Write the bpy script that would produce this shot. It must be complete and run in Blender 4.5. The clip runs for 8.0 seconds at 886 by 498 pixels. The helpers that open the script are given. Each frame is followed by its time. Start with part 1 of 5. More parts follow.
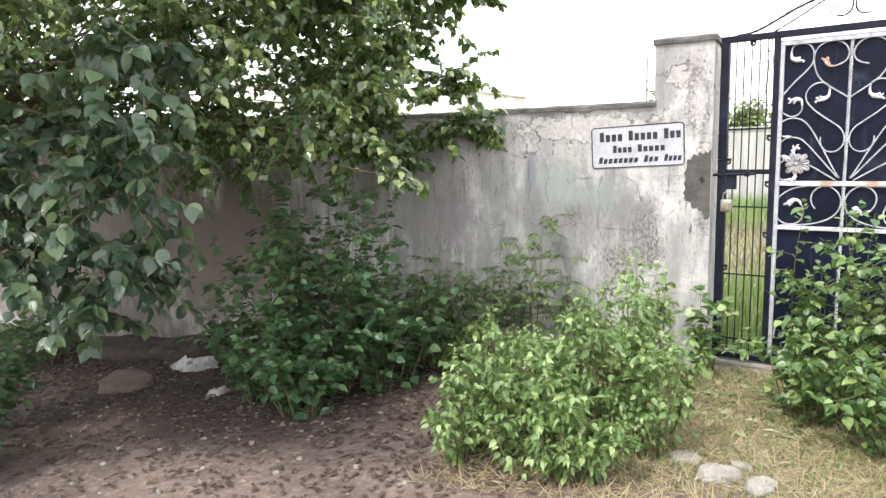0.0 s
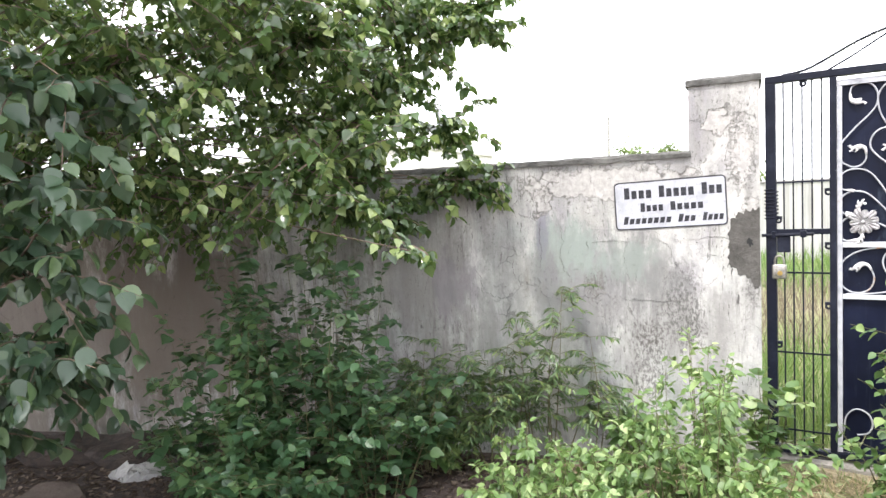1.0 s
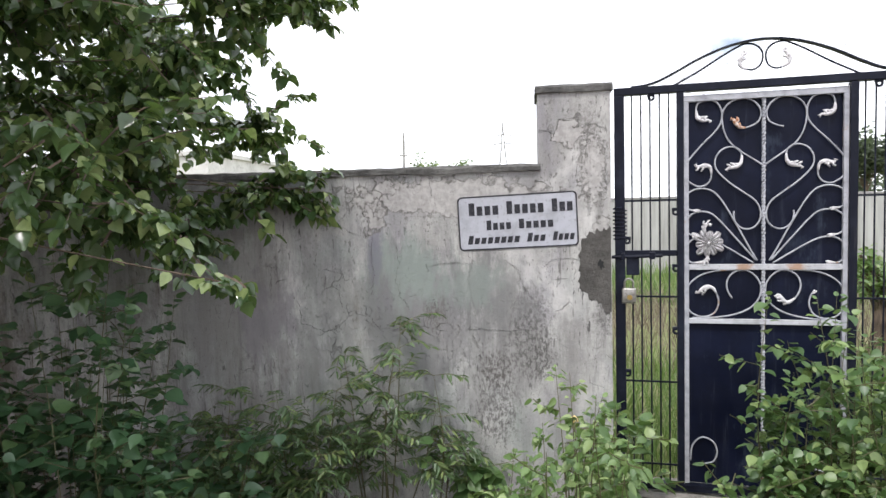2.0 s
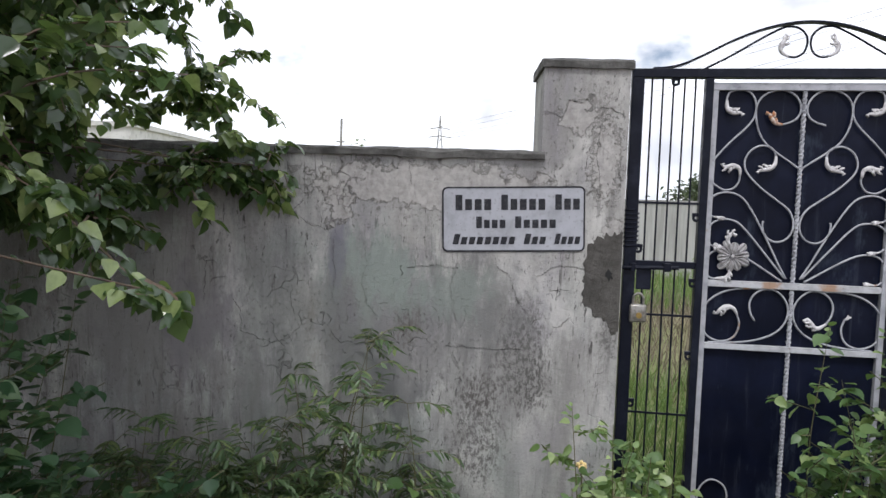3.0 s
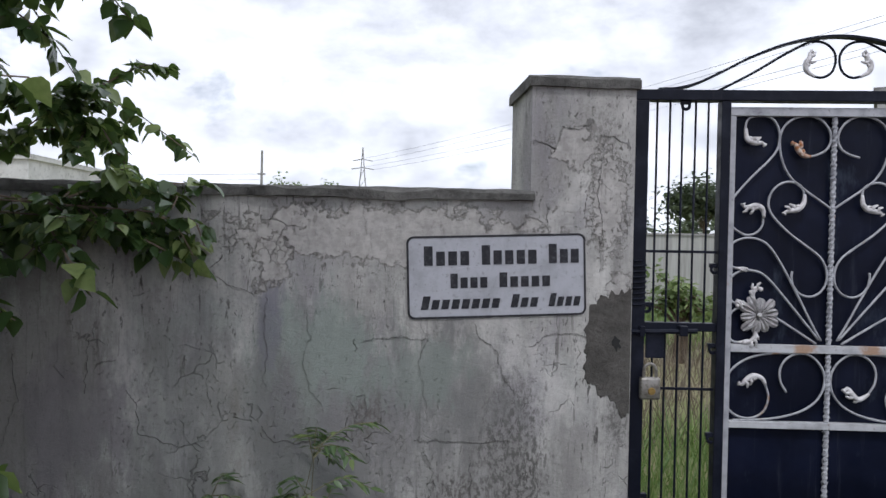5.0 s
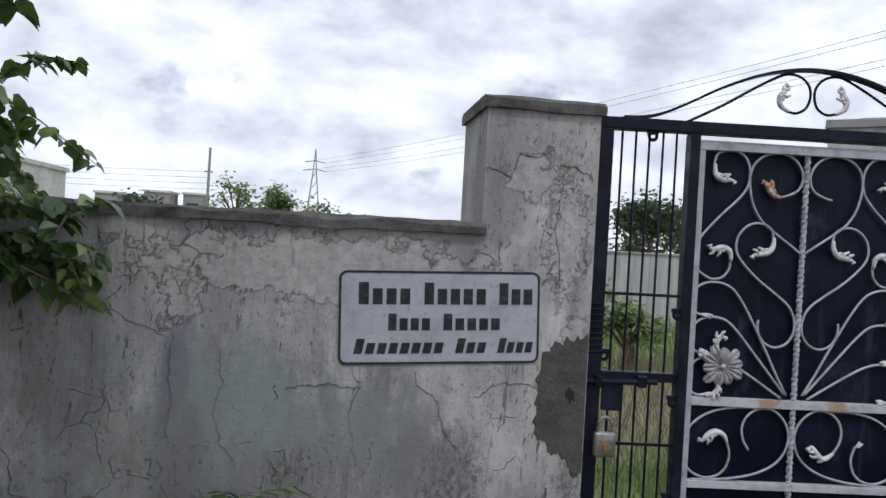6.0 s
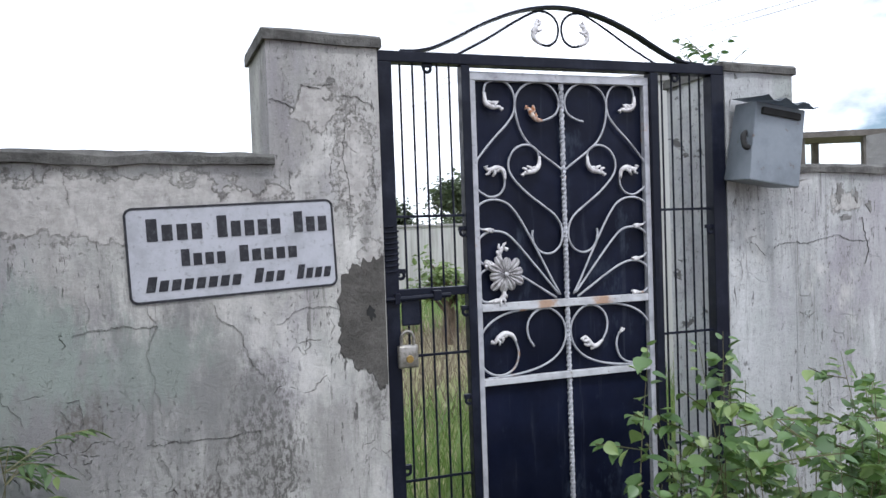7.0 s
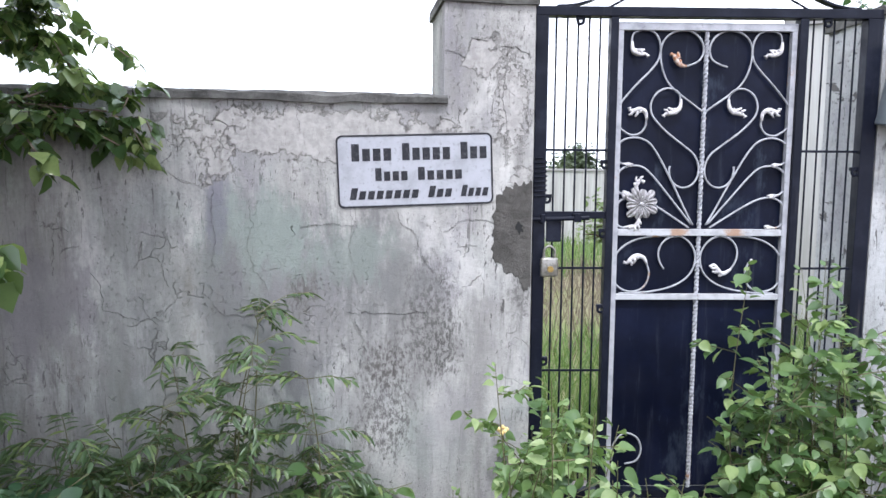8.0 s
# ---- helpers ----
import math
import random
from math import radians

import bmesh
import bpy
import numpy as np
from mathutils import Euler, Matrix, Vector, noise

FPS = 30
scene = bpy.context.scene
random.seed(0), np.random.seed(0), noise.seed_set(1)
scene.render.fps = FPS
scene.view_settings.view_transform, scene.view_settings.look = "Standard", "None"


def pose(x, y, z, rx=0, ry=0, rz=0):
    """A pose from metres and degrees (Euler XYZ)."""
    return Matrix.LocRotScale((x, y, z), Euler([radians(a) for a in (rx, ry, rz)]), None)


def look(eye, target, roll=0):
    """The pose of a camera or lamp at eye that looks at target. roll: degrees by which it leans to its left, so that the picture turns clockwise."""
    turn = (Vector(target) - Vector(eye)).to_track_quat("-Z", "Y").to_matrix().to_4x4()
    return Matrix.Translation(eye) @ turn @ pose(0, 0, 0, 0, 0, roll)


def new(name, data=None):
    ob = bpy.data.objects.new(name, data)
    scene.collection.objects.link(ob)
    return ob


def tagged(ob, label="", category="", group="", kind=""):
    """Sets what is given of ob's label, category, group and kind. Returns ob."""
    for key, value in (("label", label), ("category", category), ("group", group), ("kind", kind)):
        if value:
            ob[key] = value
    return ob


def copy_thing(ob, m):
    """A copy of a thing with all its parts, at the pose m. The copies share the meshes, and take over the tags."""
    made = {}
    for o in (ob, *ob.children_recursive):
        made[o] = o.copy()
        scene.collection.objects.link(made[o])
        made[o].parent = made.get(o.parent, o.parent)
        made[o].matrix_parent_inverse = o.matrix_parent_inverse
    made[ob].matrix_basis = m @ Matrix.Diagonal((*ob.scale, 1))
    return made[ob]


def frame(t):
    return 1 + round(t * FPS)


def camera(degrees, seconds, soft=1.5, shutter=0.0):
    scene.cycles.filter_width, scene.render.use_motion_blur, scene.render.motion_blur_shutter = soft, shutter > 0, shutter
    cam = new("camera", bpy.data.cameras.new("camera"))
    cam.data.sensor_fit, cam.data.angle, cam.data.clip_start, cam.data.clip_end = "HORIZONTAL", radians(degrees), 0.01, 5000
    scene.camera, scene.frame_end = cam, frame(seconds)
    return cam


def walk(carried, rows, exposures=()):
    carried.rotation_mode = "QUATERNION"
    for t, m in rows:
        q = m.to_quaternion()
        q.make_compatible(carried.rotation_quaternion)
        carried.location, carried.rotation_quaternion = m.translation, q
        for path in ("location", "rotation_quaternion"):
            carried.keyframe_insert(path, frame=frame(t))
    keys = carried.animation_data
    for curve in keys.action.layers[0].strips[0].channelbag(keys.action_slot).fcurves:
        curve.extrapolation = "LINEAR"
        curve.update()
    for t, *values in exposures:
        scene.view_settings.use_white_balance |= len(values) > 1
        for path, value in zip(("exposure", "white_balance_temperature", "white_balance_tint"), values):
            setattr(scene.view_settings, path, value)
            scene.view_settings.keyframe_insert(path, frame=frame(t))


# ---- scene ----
cam = camera(67.0, 8.0)
PATH = [
    (0, (0.512, -4.655, 1.568), (-0.422, -2.914, 1.26), -1.8),
    (0.5, (0.27, -4.305, 1.584), (-0.699, -2.584, 1.273), -2.9),
    (1, (-0.036, -4.056, 1.578), (-0.878, -2.247, 1.44), -2.5),
    (1.5, (-0.289, -3.832, 1.583), (-0.832, -1.917, 1.392), -0.7),
    (2, (-0.416, -3.489, 1.589), (-0.672, -1.509, 1.47), -1.4),
    (2.2, (-0.461, -3.371, 1.582), (-0.655, -1.389, 1.397), 1.1),
    (3.3, (-0.752, -2.718, 1.596), (-0.752, -0.719, 1.517), 0.9),
    (3.5, (-0.758, -2.603, 1.627), (-0.71, -0.604, 1.594), 0.3),
    (4, (-0.776, -2.417, 1.604), (-0.562, -0.429, 1.553), -2.4),
    (4.5, (-0.835, -2.328, 1.626), (-0.607, -0.342, 1.566), -1.1),
    (4.7, (-0.859, -2.31, 1.629), (-0.643, -0.322, 1.57), -0.1),
    (5.8, (-0.826, -2.031, 1.76), (-0.731, -0.034, 1.764), 2.3),
    (6, (-0.804, -2.001, 1.748), (-0.485, -0.027, 1.725), 3.1),
    (6.5, (-0.735, -2.01, 1.684), (0.013, -0.162, 1.533), 2.5),
    (7, (-0.733, -2.13, 1.546), (0.081, -0.304, 1.497), -2.0),
    (7.5, (-0.733, -2.387, 1.434), (-0.263, -0.452, 1.242), 1.2),
    (8, (-0.764, -2.636, 1.479), (-0.467, -0.669, 1.274), 0.3),
]
EXPOSURES = [(0.0, 1.06, 6550, 11), (0.5, 1.2, 6500, 11), (1.0, 1.2, 6450, 11), (1.5, 0.76, 6400, 11), (2.0, 0.25, 6300, 12), (3.5, -0.4, 6150, 12), (4.5, -0.5, 6050, 12), (5.8, -0.85, 5950, 13), (6.2, -0.75, 5950, 12), (6.6, -0.3, 5950, 11), (7.0, 0.0, 5900, 11), (7.5, 0.35, 5900, 12), (8.0, 0.57, 5850, 13)]
walk(cam, [(t, look(eye, target, roll)) for t, eye, target, roll in PATH], EXPOSURES)

# ---- sky and sun ----
SUN_UP, SUN_FROM = 58.0, (-0.35, -0.94)      # elevation; level direction towards the sun
sun_data = bpy.data.lights.new("sun", "SUN")
sun_data.energy, sun_data.angle, sun_data.color = 1.9, radians(6), (1.0, 0.96, 0.90)
sun = new("sun", sun_data)
flat = math.cos(radians(SUN_UP))
sun.matrix_world = look((0, 0, 20), (-SUN_FROM[0] * flat, -SUN_FROM[1] * flat, 20 - math.sin(radians(SUN_UP))))

world = bpy.data.worlds.new("sky")
scene.world = world
world.use_nodes = True
wt = world.node_tree
wt.nodes.clear()


def wnode(kind, **values):
    n = wt.nodes.new(kind)
    for key, value in values.items():
        n.inputs[key].default_value = value
    return n


w_out, w_bg = wnode("ShaderNodeOutputWorld"), wnode("ShaderNodeBackground", Strength=1.0)
w_sky = wt.nodes.new("ShaderNodeTexSky")
w_sky.sky_type, w_sky.sun_disc = "NISHITA", False
w_sky.sun_elevation, w_sky.sun_rotation = radians(SUN_UP), math.atan2(SUN_FROM[0], SUN_FROM[1])
w_scale = wt.nodes.new("ShaderNodeVectorMath")
w_scale.operation = "SCALE"
w_scale.inputs["Scale"].default_value = 0.11
w_co = wt.nodes.new("ShaderNodeTexCoord")
w_map = wnode("ShaderNodeMapping", Scale=(1.0, 1.0, 1.9))
w_n1 = wnode("ShaderNodeTexNoise", Scale=3.4, Detail=8.0, Roughness=0.55, Distortion=0.15)
w_n2 = wnode("ShaderNodeTexNoise", Scale=6.0, Detail=8.0, Roughness=0.55, Distortion=0.1)
w_r1, w_r2 = wt.nodes.new("ShaderNodeValToRGB"), wt.nodes.new("ShaderNodeValToRGB")
w_r1.color_ramp.elements[0].position, w_r1.color_ramp.elements[1].position = 0.30, 0.42
w_r2.color_ramp.elements[0].position, w_r2.color_ramp.elements[1].position = 0.3, 0.62
w_r2.color_ramp.elements[0].color, w_r2.color_ramp.elements[1].color = (1.02, 1.04, 1.10, 1), (1.98, 2.0, 2.04, 1)
w_mix = wt.nodes.new("ShaderNodeMixRGB")
wt.links.new(w_co.outputs["Generated"], w_map.inputs["Vector"])
for n in (w_n1, w_n2):
    wt.links.new(w_map.outputs["Vector"], n.inputs["Vector"])
wt.links.new(w_sky.outputs["Color"], w_scale.inputs[0])
wt.links.new(w_n1.outputs["Fac"], w_r1.inputs["Fac"])
wt.links.new(w_n2.outputs["Fac"], w_r2.inputs["Fac"])
wt.links.new(w_r1.outputs["Color"], w_mix.inputs["Fac"])
wt.links.new(w_scale.outputs["Vector"], w_mix.inputs["Color1"])
wt.links.new(w_r2.outputs["Color"], w_mix.inputs["Color2"])
wt.links.new(w_mix.outputs["Color"], w_bg.inputs["Color"])
wt.links.new(w_bg.outputs["Background"], w_out.inputs["Surface"])


# ---- materials ----
class Mat:
    """A node material with short helpers; coordinates are the object's own metres."""

    def __init__(self, name, rough=0.8, metal=0.0):
        self.m = bpy.data.materials.new(name)
        self.m.use_nodes = True
        self.t = self.m.node_tree
        self.b = self.t.nodes["Principled BSDF"]
        self.b.inputs["Roughness"].default_value, self.b.inputs["Metallic"].default_value = rough, metal
        self.co = self.t.nodes.new("ShaderNodeTexCoord").outputs["Object"]

    def link(self, a, b):
        self.t.links.new(a, b)

    def put(self, socket, v):
        if isinstance(v, bpy.types.NodeSocket):
            self.link(v, socket)
        elif isinstance(v, tuple) and len(v) == 3 and socket.type == "RGBA":
            socket.default_value = (*v, 1)
        else:
            socket.default_value = v

    def scaled(self, scale, move=(0, 0, 0)):
        n = self.t.nodes.new("ShaderNodeMapping")
        n.inputs["Scale"].default_value, n.inputs["Location"].default_value = scale, move
        self.link(self.co, n.inputs["Vector"])
        return n.outputs["Vector"]

    def noise(self, scale, detail=5, rough=0.6, vec=None, warp=0.0):
        n = self.t.nodes.new("ShaderNodeTexNoise")
        n.inputs["Scale"].default_value, n.inputs["Detail"].default_value = scale, detail
        n.inputs["Roughness"].default_value, n.inputs["Distortion"].default_value = rough, warp
        self.link(vec or self.co, n.inputs["Vector"])
        return n.outputs["Fac"]

    def noise_vec(self, scale, amount):
        n = self.t.nodes.new("ShaderNodeTexNoise")
        n.inputs["Scale"].default_value, n.inputs["Detail"].default_value = scale, 4
        self.link(self.co, n.inputs["Vector"])
        s = self.t.nodes.new("ShaderNodeVectorMath")
        s.operation = "MULTIPLY_ADD"
        s.inputs[1].default_value = (amount, amount, amount)
        self.link(n.outputs["Color"], s.inputs[0])
        self.link(self.co, s.inputs[2])
        return s.outputs["Vector"]

    def cracks(self, scale, vec):
        n = self.t.nodes.new("ShaderNodeTexVoronoi")
        n.feature = "DISTANCE_TO_EDGE"
        n.inputs["Scale"].default_value = scale
        self.link(vec, n.inputs["Vector"])
        return n.outputs["Distance"]

    def band(self, v, a, b, lo=0.0, hi=1.0):
        n = self.t.nodes.new("ShaderNodeMapRange")
        n.interpolation_type = "SMOOTHSTEP"
        for i, x in ((1, a), (2, b), (3, lo), (4, hi)):
            n.inputs[i].default_value = x
        self.link(v, n.inputs[0])
        return n.outputs[0]

    def math(self, op, a, b=0.0):
        n = self.t.nodes.new("ShaderNodeMath")
        n.operation = op
        self.put(n.inputs[0], a), self.put(n.inputs[1], b)
        return n.outputs[0]

    def axis(self, k):
        n = self.t.nodes.new("ShaderNodeSeparateXYZ")
        self.link(self.co, n.inputs[0])
        return n.outputs[k]

    def spot(self, centre, size):
        """1 at the centre of an ellipsoid, falling to 0 at its rim."""
        n = self.t.nodes.new("ShaderNodeVectorMath")
        n.operation = "SUBTRACT"
        self.link(self.co, n.inputs[0])
        n.inputs[1].default_value = centre
        d = self.t.nodes.new("ShaderNodeVectorMath")
        d.operation = "DIVIDE"
        self.link(n.outputs[0], d.inputs[0])
        d.inputs[1].default_value = size
        l = self.t.nodes.new("ShaderNodeVectorMath")
        l.operation = "LENGTH"
        self.link(d.outputs[0], l.inputs[0])
        return self.math("SUBTRACT", 1.0, l.outputs["Value"])

    def mix(self, fac, a, b):
        n = self.t.nodes.new("ShaderNodeMixRGB")
        self.put(n.inputs["Fac"], fac), self.put(n.inputs["Color1"], a), self.put(n.inputs["Color2"], b)
        return n.outputs["Color"]

    def island(self):
        return self.t.nodes.new("ShaderNodeNewGeometry").outputs["Random Per Island"]

    def each(self):
        return self.t.nodes.new("ShaderNodeObjectInfo").outputs["Random"]

    def colour(self, c):
        self.put(self.b.inputs["Base Color"], c)
        return self

    def rough(self, v):
        self.put(self.b.inputs["Roughness"], v)
        return self

    def bump(self, h, strength=0.4, distance=0.01):
        n = self.t.nodes.new("ShaderNodeBump")
        n.inputs["Strength"].default_value, n.inputs["Distance"].default_value = strength, distance
        self.link(h, n.inputs["Height"])
        self.link(n.outputs["Normal"], self.b.inputs["Normal"])
        return self


def plaster(name, light, dirt, marks, peels=()):
    m = Mat(name, 0.9)
    c = m.mix(m.band(m.noise(1.5, 7, 0.68, m.scaled((1.3, 1, 0.75))), 0.36, 0.66), light, dirt)
    c = m.mix(m.band(m.noise(2.1, 5, 0.6, m.scaled((1.4, 1, 0.6), (11, 4, 7))), 0.50, 0.62, 0, 0.5), c, (0.31, 0.295, 0.315))
    wide_run = m.band(m.noise(1.0, 6, 0.6, m.scaled((5.5, 2, 0.7), (6, 0, 1)), 0.3), 0.42, 0.66)
    c = m.mix(m.math("MULTIPLY", wide_run, 0.5), c, tuple(0.6 * v for v in dirt))
    c = m.mix(m.band(m.noise(2.7, 6, 0.65, m.scaled((1, 1, 0.7), (4, 1, 2))), 0.45, 0.75, 0, 0.5), c, (0.275, 0.30, 0.285))
    # rain streaks
    streak = m.band(m.noise(1.0, 7, 0.7, m.scaled((13, 2, 1.5)), 0.5), 0.45, 0.66)
    where = m.band(m.noise(1.6, 4, 0.5, m.scaled((1, 1, 0.6), (9, 0, 3))), 0.33, 0.55)
    grit = m.band(m.noise(95, 5, 0.75), 0.36, 0.62)
    dark = m.math("MULTIPLY", m.math("MULTIPLY", streak, where), m.math("ADD", 0.45, m.math("MULTIPLY", grit, 0.5)))
    c = m.mix(m.math("MULTIPLY", dark, 0.72), c, (0.15, 0.145, 0.14))
    # mildew: greenish and violet-grey blooms
    c = m.mix(m.band(m.noise(1.9, 6, 0.66, m.scaled((1, 1, 0.7), (3, 8, 5)), 0.4), 0.50, 0.66, 0, 0.5), c, (0.27, 0.31, 0.28))
    c = m.mix(m.band(m.noise(2.4, 6, 0.66, m.scaled((1.2, 1, 0.7), (15, 2, 9)), 0.4), 0.52, 0.68, 0, 0.5), c, (0.29, 0.27, 0.31))
    # trowel marks and lumps
    trowel = m.noise(1.0, 6, 0.7, m.scaled((16, 4, 26), (1, 2, 3)), 0.6)
    c = m.mix(m.band(trowel, 0.50, 0.68, 0, 0.22), c, (0.20, 0.195, 0.19))
    thin = m.band(m.noise(1.0, 6, 0.75, m.scaled((40, 4, 2.6), (2, 0, 5)), 0.8), 0.55, 0.7)
    c = m.mix(m.math("MULTIPLY", m.math("MULTIPLY", thin, where), 0.85), c, (0.10, 0.095, 0.09))
    # grain, pits and small chips
    fine = m.noise(75, 6, 0.75)
    c = m.mix(m.band(fine, 0.48, 0.70, 0, 0.38), c, (0.17, 0.165, 0.158))
    c = m.mix(m.band(m.noise(150, 4, 0.7, m.scaled((1, 1, 1), (5, 1, 8))), 0.56, 0.7, 0, 0.35), c, (0.60, 0.60, 0.59))
    chips = m.band(m.noise(26, 5, 0.65, m.scaled((1, 1, 0.55), (3, 3, 3))), 0.60, 0.625)
    chips = m.math("MULTIPLY", chips, m.band(m.noise(2.6, 4, 0.6, m.scaled((1, 1, 0.6), (2, 9, 6))), 0.54, 0.62))
    pits = m.math("MULTIPLY", m.band(m.noise(62, 4, 0.6, m.scaled((1, 1, 0.7), (8, 3, 1))), 0.61, 0.64), m.band(m.noise(3.0, 5, 0.65, m.scaled((1.4, 1, 0.5), (4, 4, 9))), 0.5, 0.58))
    hole = m.math("MAXIMUM", chips, pits)
    c = m.mix(m.math("MULTIPLY", hole, 0.72), c, (0.12, 0.115, 0.11))
    height = m.math("ADD", m.math("MULTIPLY", fine, 0.22), m.math("ADD", m.math("MULTIPLY", m.noise(9, 5, 0.6), 0.35), m.math("MULTIPLY", trowel, 0.25)))
    height = m.math("SUBTRACT", height, m.math("MULTIPLY", hole, 0.25))
    drip = m.band(m.noise(1.0, 4, 0.7, m.scaled((58, 6, 11), (3, 1, 6)), 0.5), 0.60, 0.64)
    drip = m.math("MULTIPLY", drip, m.band(m.noise(2.2, 5, 0.65, m.scaled((1, 1, 0.7), (6, 2, 2))), 0.42, 0.54))
    c = m.mix(m.math("MULTIPLY", drip, 0.9), c, (0.075, 0.07, 0.068))
    pale = m.band(m.noise(1.3, 6, 0.66, m.scaled((1.2, 1, 0.8), (5, 9, 2)), 0.3), 0.54, 0.64, 0, 0.6)
    c = m.mix(pale, c, (0.63, 0.615, 0.59))
    speck = m.band(m.noise(58, 6, 0.8, m.scaled((1, 1, 0.6), (1, 6, 2))), 0.47, 0.54)
    fleck = m.math("MULTIPLY", m.band(m.noise(44, 6, 0.8, m.scaled((1, 1, 0.55), (7, 5, 4))), 0.57, 0.62), m.band(m.noise(1.7, 5, 0.65, m.scaled((1, 1, 0.8), (2, 3, 8))), 0.40, 0.56))
    c = m.mix(m.math("MULTIPLY", fleck, 0.8), c, (0.11, 0.105, 0.10))
    # stains that have their own places, some with painted shade, broken up by grit
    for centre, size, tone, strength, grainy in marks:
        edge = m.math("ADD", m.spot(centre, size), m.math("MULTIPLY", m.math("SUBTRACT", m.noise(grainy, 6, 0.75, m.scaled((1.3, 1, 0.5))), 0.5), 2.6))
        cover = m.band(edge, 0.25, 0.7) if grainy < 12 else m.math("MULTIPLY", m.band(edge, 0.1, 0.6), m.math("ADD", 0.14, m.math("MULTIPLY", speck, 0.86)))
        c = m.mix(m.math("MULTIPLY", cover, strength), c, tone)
    # places where the top coat has come off
    for centre, size, fineness in peels:
        p = m.math("ADD", m.spot(centre, size), m.math("MULTIPLY", m.math("SUBTRACT", m.noise(fineness, 7, 0.7), 0.5), 2.4))
        off = m.band(p, 0.36, 0.39)
        rim = m.math("MULTIPLY", m.band(p, 0.28, 0.35), m.band(p, 0.40, 0.48, 1.0, 0.0))
        c = m.mix(m.math("MULTIPLY", off, 0.7), c, m.mix(m.band(m.noise(30, 5), 0.35, 0.65), (0.52, 0.50, 0.48), (0.36, 0.34, 0.325)))
        c = m.mix(m.math("MULTIPLY", rim, 0.5), c, (0.15, 0.14, 0.13))
        height = m.math("SUBTRACT", height, m.math("MULTIPLY", off, 0.6))
    # cracks
    cr = m.band(m.cracks(6.5, m.noise_vec(11.0, 0.10)), 0.0, 0.012, 1.0, 0.0)
    cr = m.math("MULTIPLY", cr, m.band(m.noise(3.3, 5, 0.7, m.scaled((1, 1, 1), (1, 7, 4))), 0.55, 0.60))
    c = m.mix(m.math("MULTIPLY", cr, 0.28), c, (0.11, 0.105, 0.10))
    height = m.math("SUBTRACT", height, m.math("MULTIPLY", cr, 0.5))
    return m.colour(c).bump(height, 1.0, 0.013)


GREY_WHITE, WARM_GREY = (0.61, 0.595, 0.57), (0.335, 0.322, 0.308)
MARKS = [((-1.05, 0, 1.05), (0.75, 1, 0.62), (0.19, 0.185, 0.19), 0.8, 4.5),
         ((-0.55, 0, 0.85), (0.55, 1, 0.55), (0.21, 0.205, 0.20), 0.5, 6),
         ((-2.1, 0, 1.0), (0.9, 1, 0.9), (0.22, 0.205, 0.195), 0.6, 3.5),
         ((-0.42, 0, 0.93), (0.17, 1, 0.34), (0.115, 0.11, 0.105), 0.9, 34),
         ((-0.60, 0, 0.55), (0.16, 1, 0.30), (0.115, 0.11, 0.105), 0.85, 38),
         ((-0.92, 0, 1.06), (0.09, 1, 0.16), (0.12, 0.11, 0.10), 0.8, 40),
         ((-0.62, 0, 1.15), (0.35, 1, 0.35), (0.20, 0.20, 0.195), 0.55, 9)]
MARKS += [
         ((-1.05, 0, 1.27), (0.34, 1, 0.30), (0.27, 0.315, 0.285), 0.75, 5),
         ((-0.72, 0, 1.18), (0.26, 1, 0.22), (0.24, 0.275, 0.25), 0.65, 6),
         ((-1.235, 0, 1.36), (0.07, 1, 0.26), (0.22, 0.215, 0.26), 0.7, 9),
         ((-1.85, 0, 1.0), (0.35, 1, 0.35), (0.20, 0.18, 0.20), 0.6, 5),
         ((-0.04, 0, 1.02), (0.06, 1, 0.14), (0.12, 0.115, 0.11), 0.8, 34),
         ((-0.36, 0, 0.78), (0.10, 1, 0.15), (0.10, 0.095, 0.09), 0.9, 45),
         ((-0.60, 0, 0.74), (0.14, 1, 0.13), (0.11, 0.10, 0.095), 0.9, 50),
         ((-0.12, 0, 1.95), (0.10, 1, 0.22), (0.16, 0.15, 0.14), 0.6, 30),
         ((-1.40, 0, 0.9), (0.55, 1, 0.8), (0.24, 0.25, 0.23), 0.5, 6),
         # next two: brown dirt and the tree's shade, painted together on the plaster
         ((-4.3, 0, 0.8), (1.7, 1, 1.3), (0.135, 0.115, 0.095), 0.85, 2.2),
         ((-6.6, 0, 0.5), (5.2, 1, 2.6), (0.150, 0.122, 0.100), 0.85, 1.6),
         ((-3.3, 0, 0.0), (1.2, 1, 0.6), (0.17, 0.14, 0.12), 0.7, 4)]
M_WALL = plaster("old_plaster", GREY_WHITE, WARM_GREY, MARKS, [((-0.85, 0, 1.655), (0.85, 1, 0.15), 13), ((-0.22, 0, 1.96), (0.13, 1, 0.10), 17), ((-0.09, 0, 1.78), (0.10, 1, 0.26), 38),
                                                                    ((-0.05, 0, 1.45), (0.06, 1, 0.12), 24), ((-1.23, 0, 1.56), (0.10, 1, 0.13), 16)]).m
M_WALL_PALE = plaster("pale_plaster", (0.52, 0.525, 0.53), (0.43, 0.435, 0.44), [], [((0.66, 0, 1.62), (0.16, 1, 0.07), 22)]).m


